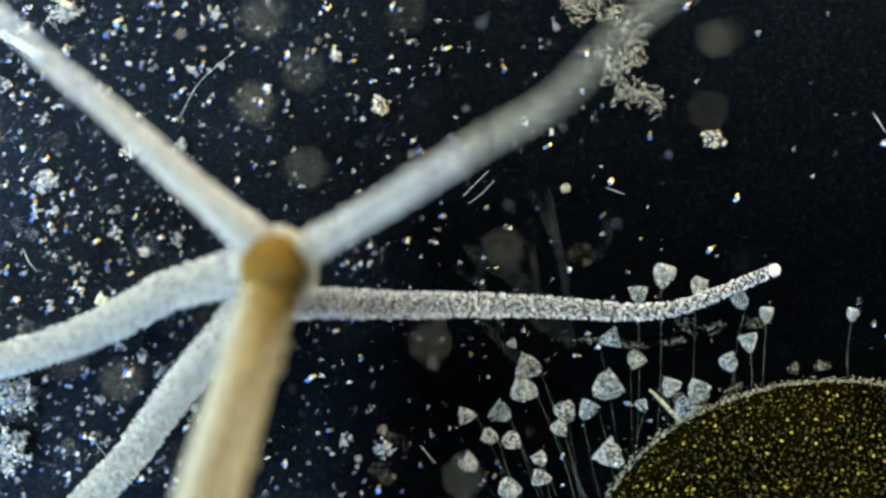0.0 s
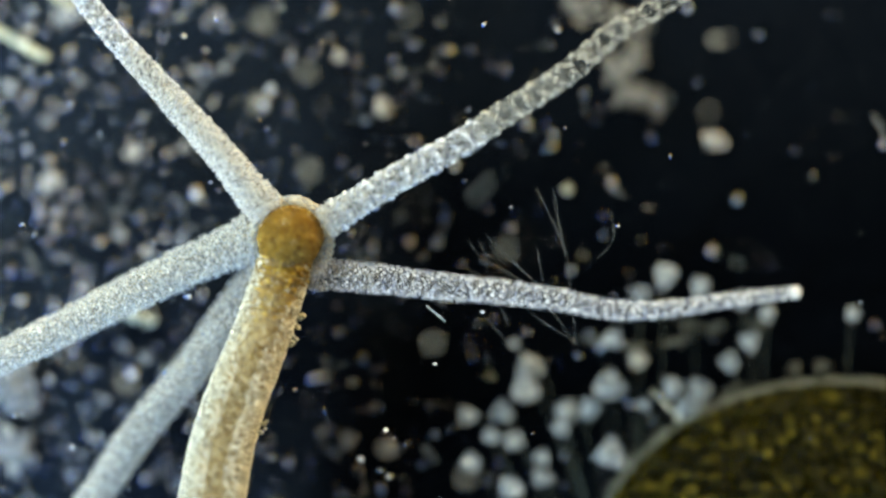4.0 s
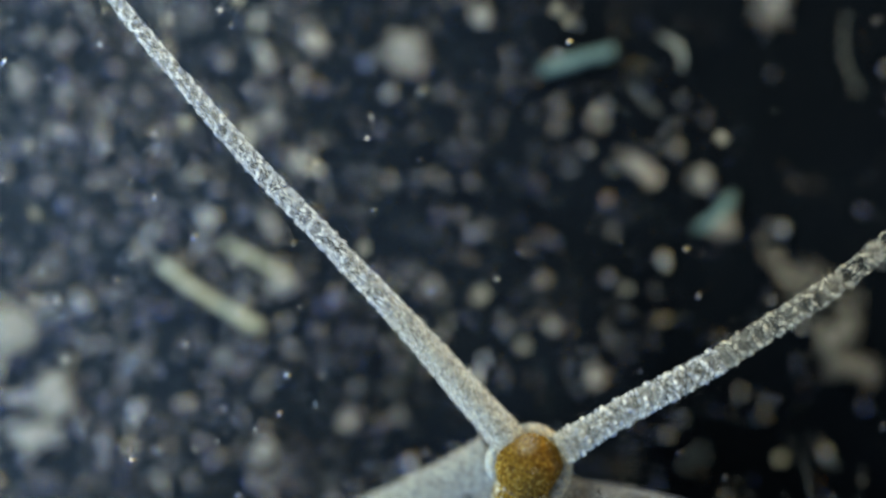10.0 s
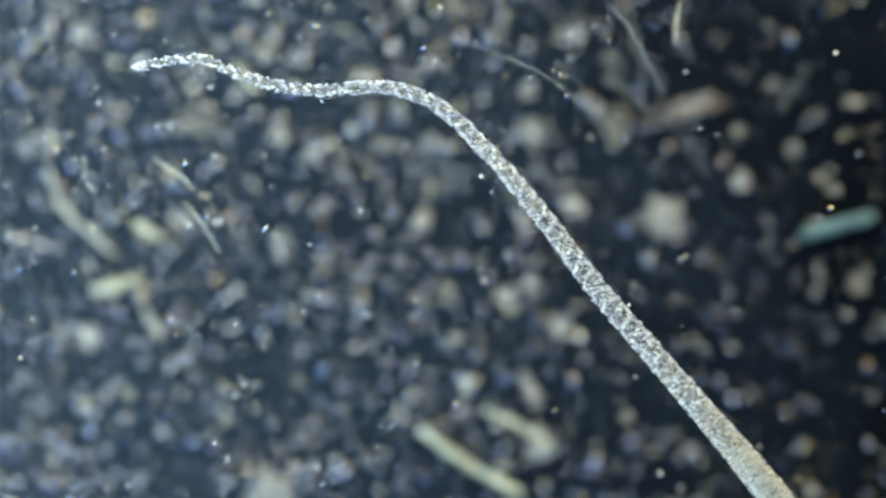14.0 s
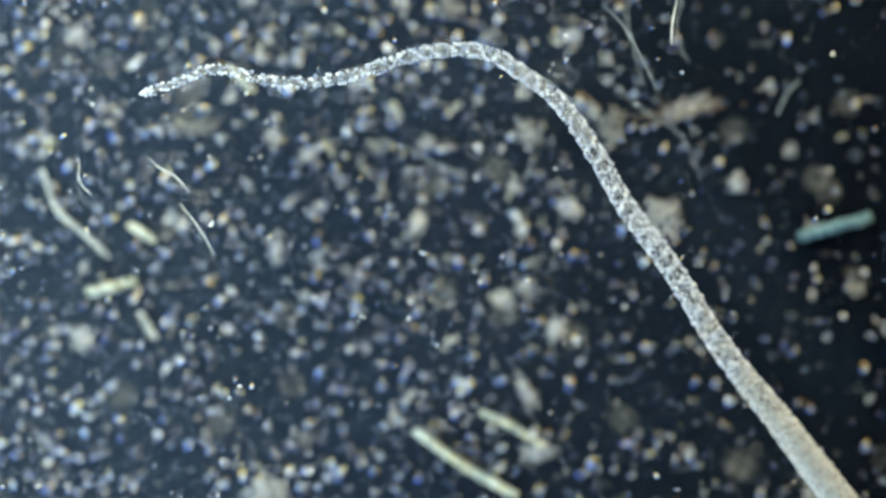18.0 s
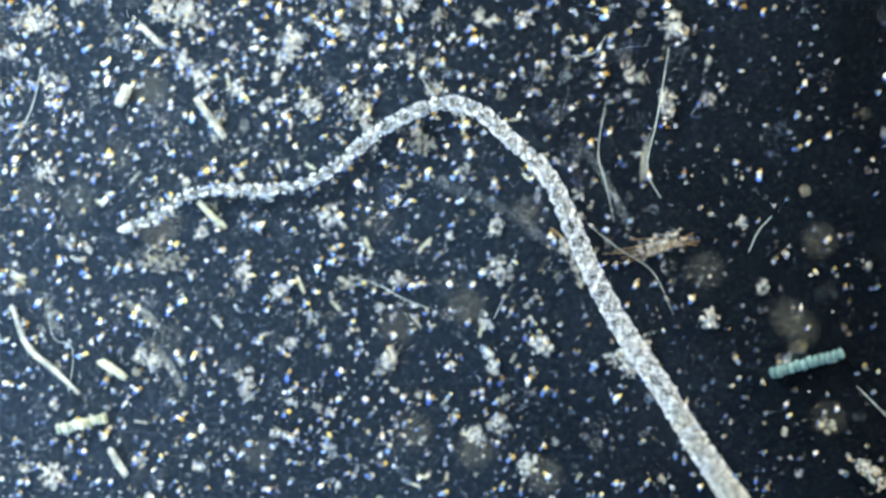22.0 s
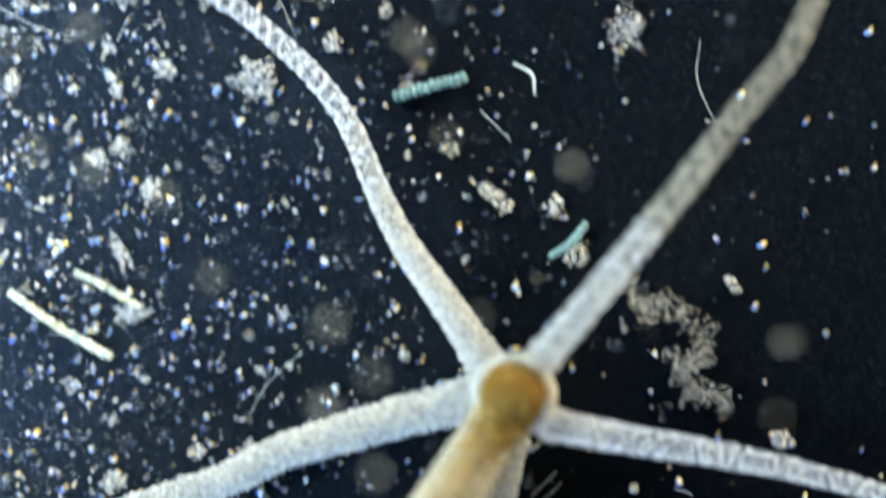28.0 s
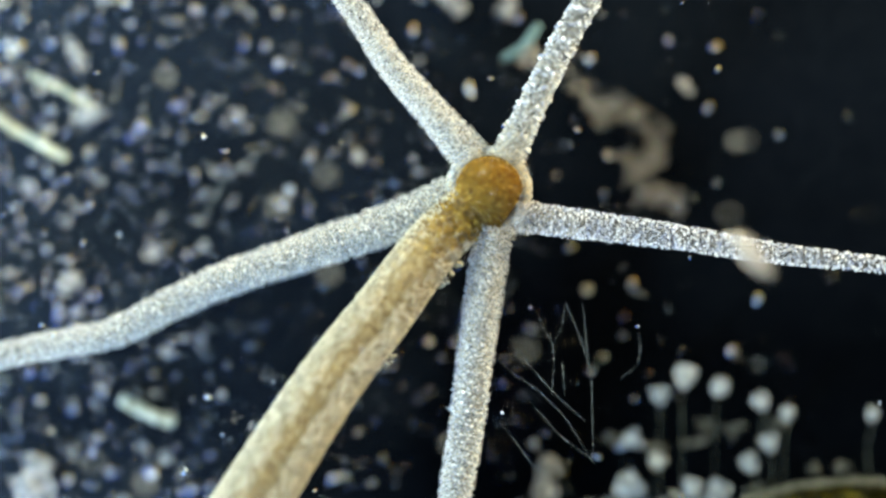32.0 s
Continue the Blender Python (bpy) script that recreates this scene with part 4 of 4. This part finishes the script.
def things_far_left():
    o = (-785, -1047)

    def q(x, y):
        return x + o[0], y + o[1]
    clump(*q(325, 45), 110, 70, 90, M_PALE, "fluffy whitish clump of fine debris", turn=-25)
    clump(*q(515, 95), 55, 55, 40, M_PALE, "small whitish debris clump")
    clump(*q(280, 490), 110, 50, 60, M_BROWN, "loose beige clump of fine debris", turn=-8)
    clump(*q(1030, 490), 55, 80, 90, M_BROWN, "beige clump beside the long tentacle")
    clump(*q(1115, 650), 90, 80, 150, M_PALE, "beige clump beside the long tentacle")
    clump(*q(1165, 458), 130, 44, 110, M_PALE, "fluffy pale bundle of plant shreds", turn=17, grain=(2, 5))
    clump(*q(1175, 205), 36, 60, 36, M_PALE, "whitish clump on an upright filament")
    clump(*q(60, 60), 90, 70, 60, M_PALE, "whitish debris clump")
    clump(*q(75, 330), 60, 40, 30, M_PALE, "whitish debris clump")
    clump(*q(90, 868), 56, 60, 50, M_PALE, "bright white debris clump")
    clump(*q(955, 637), 46, 42, 40, M_PALE, "round whitish grain heap")
    clump(*q(1255, 590), 40, 36, 34, M_PALE, "round whitish grain heap")
    clump(*q(930, 848), 44, 62, 44, M_PALE, "oval whitish grain heap")
    clump(*q(835, 795), 46, 40, 36, M_PALE, "round whitish grain heap")
    clump(*q(855, 597), 30, 30, 20, M_PALE, "small whitish grain heap")
    clump(*q(685, 658), 34, 48, 34, M_PALE, "bright oval grain heap", turn=-35)
    clump(*q(700, 520), 40, 40, 26, M_PALE, "small whitish grain heap")
    clump(*q(490, 540), 36, 40, 26, M_PALE, "small whitish grain heap")
    clump(*q(745, 280), 50, 46, 34, M_BROWN, "small beige grain heap")
    clump(*q(1190, 72), 52, 52, 44, M_PALE, "round head of an upright filament")
    clump(*q(865, 665), 24, 60, 24, M_PALE, "small oblong debris", turn=20)
    rod(*q(1360, 688), *q(1490, 650), 22, M_TEAL, "blue-green ribbed rod-shaped diatom chain", ribs=12)
    rod(*q(203, 212), *q(222, 176), 20, M_PALE, "bright white splinter", "splinter")
    rod(*q(342, 197), *q(393, 268), 13, M_PALE, "bright white splinter", "splinter")
    rod(*q(347, 382), *q(395, 428), 11, M_YELLOW, "pale yellow splinter", "splinter")
    rod(*q(240, 66), *q(285, 108), 10, M_PALE, "pale splinter", "splinter")
    rod(*q(172, 665), *q(218, 695), 15, M_YELLOW, "pale yellow splinter", "splinter")
    rod(*q(95, 788), *q(185, 764), 20, M_YELLOW, "short pale ribbed diatom chain", ribs=9)
    rod(*q(190, 820), *q(220, 868), 13, M_PALE, "pale splinter", "splinter")
    fibre([q(15, 565), q(45, 640), q(90, 680), q(135, 722)], 10, M_PALE, "bright white kinked fibre on the slide")
    fibre([q(80, 580), q(92, 625), q(122, 640), q(118, 720)], 4, M_FIBRE, "thin pale fibre")
    fibre([q(612, 513), q(670, 532), q(712, 555), q(757, 572)], 5, M_FIBRE, "thin pale curved fibre")
    fibre([q(1070, 195), q(1055, 300), q(1068, 350), q(1083, 418)], 5, M_FIBRE, "thin pale upright fibre")
    fibre([q(1180, 110), q(1160, 230), q(1142, 330), q(1165, 375)], 6, M_FIBRE, "pale upright filament under a round head")
    fibre([q(1035, 420), q(1090, 465), q(1150, 505), q(1188, 582)], 4, M_FIBRE, "thin pale bent fibre")
    fibre([q(1062, 475), q(1120, 470), q(1235, 452)], 3, M_RED, "rusty plant fibre", 18)
    fibre([q(1095, 482), q(1150, 470), q(1225, 437)], 3, M_RED, "rusty plant fibre", 18)
    fibre([q(1080, 470), q(1150, 458), q(1210, 462)], 3, M_RED, "rusty plant fibre", 18)
    fibre([q(1110, 450), q(1160, 448), q(1230, 460)], 2.5, M_RED, "rusty plant fibre", 20)
    fibre([q(1090, 492), q(1140, 480), q(1215, 448)], 2.5, M_RED, "rusty plant fibre", 20)
    fibre([q(970, 428), q(990, 445), q(1008, 462)], 7, M_RED, "short rusty red fibre")
    fibre([q(762, 195), q(750, 175), q(735, 150)], 5, M_FIBRE, "thin pale fibre")
    fibre([q(870, 590), q(890, 548)], 4, M_FIBRE, "short thin fibre")
    fibre([q(70, 140), q(50, 220), q(10, 290)], 6, M_FIBRE, "pale fibre")
    fibre([q(1005, 125), q(1045, 120), q(1068, 90)], 5, M_FIBRE, "thin pale fibre")
    fibre([q(1322, 470), q(1338, 435), q(1362, 408)], 6, M_FIBRE, "thin pale fibre")
    # thin swimming threads above the slide
    fibre([(-577, -499), (-552, -479), (-532, -469), (-517, -454), (-505, -439)], 3.5, M_PALE, "curved white drifting thread", 118)
    fibre([(-522, -419), (-497, -389), (-477, -359), (-459, -327)], 3.5, M_PALE, "curved white drifting thread", 118)
    fibre([(-699, -494), (-699, -459), (-677, -434)], 2.5, M_PALE, "short white drifting thread", 115)
    fibre([(358, -780), (350, -740), (348, -700)], 4, M_PALE, "short white beaded drifting thread", 104)
    fibre([q(735, 335), q(830, 370), q(905, 405), q(985, 470)], 2.5, M_FIBRE, "long thin drifting hair", 130)
    fibre([q(1010, 275), q(1045, 310), q(1110, 430)], 3, M_FIBRE, "thin pale drifting hair", 124)


def floating_cells():
    rows = [(730, 785, 20), (838, 815, 21), (455, 822, 17), (958, 862, 19), (1405, 605, 17), (1240, 502, 18), (700, 600, 20), (822, 567, 18),
            (930, 400, 14), (65, 372, 16), (142, 382, 18), (212, 300, 16), (285, 432, 22), (1438, 452, 16), (168, 965, 19),
            (340, 1010, 21), (465, 945, 15), (270, 190, 24), (668, 415, 14)]
    for i, (x, y, r) in enumerate(rows):
        grain(x - 785, y - 1047, r * 0.6, 330, M_CELL, "round beige cell floating high in the water", "floating_cell", i)
    for i, (x, y, r) in enumerate([(1010, 295, 19), (580, 715, 18), (720, 70, 18), (1380, 605, 16), (790, 245, 14), (380, 490, 18)]):
        grain(x - 121, y - 532, r * 0.6, 330, M_CELL, "round beige cell floating high in the water", "floating_cell", i)
    for i, (x, y, r) in enumerate([(762, 604, 15), (455, 186, 18), (545, 300, 18), (540, 130, 18), (225, 670, 20), (1275, 70, 9), (1245, 200, 12),
                                   (130, 632, 15), (890, 440, 15), (720, 30, 14), (820, 840, 16), (465, 40, 22)]):
        grain(x, y, r * 0.6, 375, M_CELL, "round beige cell floating high in the water", "floating_cell", i)


def things_middle():
    o = (-121, -532)

    def q(x, y):
        return x + o[0], y + o[1]
    clump(*q(1110, 50), 95, 100, 46, M_PALE, "fluffy whitish debris clump", grain=(2, 5))
    clump(*q(1125, 40), 40, 40, 15, M_PALE, "dense whitish grain heap")
    clump(*q(205, 850), 40, 46, 30, M_PALE, "small whitish grain heap")
    clump(*q(350, 800), 40, 34, 30, M_PALE, "small whitish grain heap")
    clump(*q(875, 345), 105, 34, 50, M_PALE, "oblong whitish debris clump", turn=-38)
    clump(*q(210, 445), 30, 84, 40, M_PALE, "oblong whitish debris", turn=28)
    clump(*q(1020, 450), 50, 50, 34, M_PALE, "pale debris beside a curved diatom")
    clump(*q(240, 552), 70, 44, 36, M_PALE, "whitish debris at the end of a diatom")
    clump(*q(795, 262), 40, 34, 26, M_BROWN, "small beige grain heap")
    clump(*q(980, 365), 40, 50, 26, M_PALE, "small whitish grain heap", turn=-30)
    clump(*q(1295, 502), 26, 50, 24, M_PALE, "small oblong debris", turn=30)
    rng = random.Random(44)
    trail = [(1100, 495), (1125, 525), (1145, 560), (1185, 530), (1200, 560), (1232, 575), (1245, 615), (1228, 655), (1195, 625), (1225, 690), (1262, 695), (1292, 725)]
    line, run = spline(trail, 60)
    flakes = Soup()
    cx, cy = q(1190, 600)
    # the flakes hang together in fine tangled strands
    for k in range(330):
        x, y = line[rng.randrange(61)]
        x, y = q(x + rng.gauss(0, 10), y + rng.gauss(0, 9))
        way, wide = rng.uniform(0, math.tau), rng.choice((0.5, 0.7, 0.9, 1.4))
        for j in range(rng.randrange(10, 36)):
            way += rng.gauss(0, 0.35)
            x, y = x + 0.9 * math.cos(way), y + 0.9 * math.sin(way)
            r = wide * rng.uniform(0.5, 1.2)
            flakes.lump((x - cx + rng.gauss(0, wide), cy - y + rng.gauss(0, wide), rng.uniform(1, 22)), (r * rng.uniform(0.8, 1.6), r * rng.uniform(0.5, 1), r * 0.6), rng, OCTA, 0.45)
    drift = thing("debris_heap", flakes.mesh("debris_heap", M_GRIT[M_BROWN], False), cx, cy, 0, "long winding heap of fine beige flakes", "debris")
    tagged(drift, kind="stuff")
    rod(*q(15, 515), *q(198, 632), 17, M_YELLOW, "long pale yellow ribbed diatom chain", ribs=20)
    rod(*q(130, 482), *q(245, 545), 14, M_YELLOW, "pale yellow ribbed diatom chain", ribs=13)
    rod(170, 528, 268, 570, 24, M_YELLOW, "short pale ribbed diatom chain", ribs=10)
    fibre([q(972, 455), q(1010, 432), q(1038, 393)], 16, M_TEAL, "curved blue-green bent diatom", 12, "diatom")
    fibre([q(908, 112), q(942, 132), q(946, 168)], 16, M_FIBRE, "bent pale thin splinter")
    fibre([q(1240, 68), q(1234, 140), q(1266, 218)], 4, M_FIBRE, "thin bluish hair")
    fibre([q(850, 195), q(905, 250)], 5, M_FIBRE, "short thin fibre")
    fibre([q(985, 835), q(940, 880)], 5, M_FIBRE, "short thin fibre")
    grain(*q(1122, 865), 9, 12, M_RIM, "small yellow-green alga cell", "alga_cell")


def things_start():
    for x, y, w, h, t in ((1050, 602, 60, 16, 0), (1120, 612, 70, 14, -4), (1190, 606, 70, 16, 6), (1215, 575, 60, 40, -20), (1265, 580, 60, 30, 20),
                          (1340, 570, 60, 26, 10), (1088, 805, 60, 50, 0), (1190, 700, 50, 40, 0), (1235, 715, 44, 44, 0), (1300, 690, 50, 20, 15),
                          (1405, 655, 24, 26, 0), (1455, 648, 34, 26, 0), (1560, 770, 60, 90, 0)):
        clump(x, y, w, h, 13, M_MURK, "murky whitish debris caught between the bell animals", turn=t, grain=(2, 5), z=4)
    fibre([(1150, 690), (1175, 715), (1205, 748)], 7, M_RIM, "greenish thread at the alga's edge", 40)
    clump(105, 25, 60, 50, 40, M_PALE, "whitish debris clump")
    clump(672, 186, 38, 38, 34, M_PALE, "round whitish grain heap")
    clump(1262, 246, 44, 44, 40, M_PALE, "round whitish grain heap")
    clump(680, 797, 40, 34, 34, M_PALE, "round whitish grain heap")
    clump(75, 328, 30, 44, 26, M_PALE, "small whitish grain heap")
    clump(205, 410, 30, 30, 20, M_PALE, "small whitish grain heap")
    clump(595, 98, 24, 24, 16, M_PALE, "small whitish grain heap")
    clump(20, 690, 90, 110, 260, M_PALE, "large beige debris heap", thick=26)
    clump(10, 790, 90, 110, 260, M_PALE, "large whitish debris heap", thick=26)
    clump(-255, 735, 110, 130, 260, M_PALE, "large whitish debris heap", thick=26)
    clump(-298, 226, 80, 90, 260, M_PALE, "large bright white debris heap", thick=26)
    clump(-330, 290, 110, 60, 260, M_PALE, "whitish debris heap", thick=20)
    clump(-370, 100, 100, 120, 260, M_PALE, "whitish debris heap", thick=20)
    rod(-331, 484, -228, 530, 40, M_PALE, "bright white spindle-shaped splinter", "splinter")
    fibre([(315, 215), (350, 150), (415, 90)], 4, M_FIBRE, "thin pale curved fibre")
    fibre([(830, 360), (850, 345), (875, 320)], 4, M_FIBRE, "thin pale fibre")
    fibre([(40, 440), (52, 465), (65, 480)], 5, M_FIBRE, "short pale fibre")
    fibre([(745, 790), (770, 820)], 5, M_FIBRE, "short pale fibre")
    fibre([(1072, 332), (1105, 344)], 4, M_FIBRE, "short pale fibre")
    fibre([(165, 780), (190, 810)], 4, M_FIBRE, "short pale fibre")
    fibre([(1545, 200), (1568, 235)], 5, M_FIBRE, "short pale fibre")
    fibre([(750, 540), (785, 568)], 4, M_FIBRE, "short fine glassy hair", 122, "alga_hair")


def hair_tuft(label, hairs):
    """A branching tuft of fine hairs that sways above the slide; its origin is its foot."""
    tuft = new("alga_tuft")
    tagged(tuft, label, "alga")
    for pts in hairs:
        line, run = spline([(x - FOOT[0], FOOT[1] - y, 0) for x, y in pts], 8 * (len(pts) - 1))
        n = len(line)
        s = Soup()
        s.tube([tuple(q) for q in line], [0.38 * (0.55 + 0.45 * math.sin(math.pi * (i + 0.7) / (n + 0.4))) for i in range(n)], 6)
        part("hair", s.mesh("hair", M_HAIR), tuft)
    return tuft


FOOT = (1011, 640)
TUFT_FAN = hair_tuft("fan of fine glassy branching alga hairs", (
    [(1011, 640), (1009, 545), (1006, 480), (981, 400), (961, 355)], [(1006, 480), (999, 430), (993, 360)], [(996, 565), (946, 520), (866, 430)],
    [(1011, 640), (961, 560), (911, 510), (856, 470), (836, 440)], [(1011, 635), (951, 590), (911, 545)], [(916, 660), (886, 620), (846, 565)],
    [(961, 520), (956, 460)], [(1061, 490), (1091, 460), (1093, 410)]))
TUFT_LOOP = hair_tuft("curled fine glassy alga hairs", ([(938, 520), (939, 430), (921, 400), (916, 380)], [(939, 430), (955, 400), (961, 360)]))


def scattered_heaps():
    """Small loose heaps of grains, mostly where the dust lies thick."""
    rng = random.Random(31)
    n = 0
    while n < 150:
        x, y = rng.uniform(-860, 900), rng.uniform(-1060, 800)
        if rng.uniform(0, 1) > thick_left(x, y) * 2:
            continue
        n += 1
        w = rng.uniform(14, 34)
        clump(x, y, w, w * rng.uniform(0.5, 1), 10, rng.choice((M_PALE, M_PALE, M_PALE, M_BROWN)), "tiny whitish grain heap on the slide", turn=rng.uniform(0, 180), thick=9)


def scattered_splinters():
    """Small splinters and larger fluffy heaps among the thick dust of the far left."""
    rng = random.Random(57)
    for k in range(46):
        x, y = rng.uniform(-800, 250), rng.uniform(-1080, -150)
        a, ln = rng.uniform(0, math.pi), rng.uniform(12, 34)
        dx, dy = ln / 2 * math.cos(a), ln / 2 * math.sin(a)
        rod(x - dx, y - dy, x + dx, y + dy, rng.uniform(2.5, 5.5), rng.choice((M_PALE, M_YELLOW, M_YELLOW)), "tiny pale splinter among the dust", "splinter")
    n = 0
    while n < 34:
        x, y = rng.uniform(-840, 200), rng.uniform(-1100, -250)
        if rng.uniform(0, 1) > thick_left(x, y) * 1.6:
            continue
        n += 1
        w = rng.uniform(28, 70)
        clump(x, y, w, w * rng.uniform(0.5, 1), w * 0.5, rng.choice((M_PALE, M_PALE, M_PALE, M_BROWN)), "loose fluffy heap of fine whitish debris", turn=rng.uniform(0, 180), thick=12)


scattered_heaps()
scattered_splinters()
things_far_left()
floating_cells()
things_middle()
things_start()
motions()
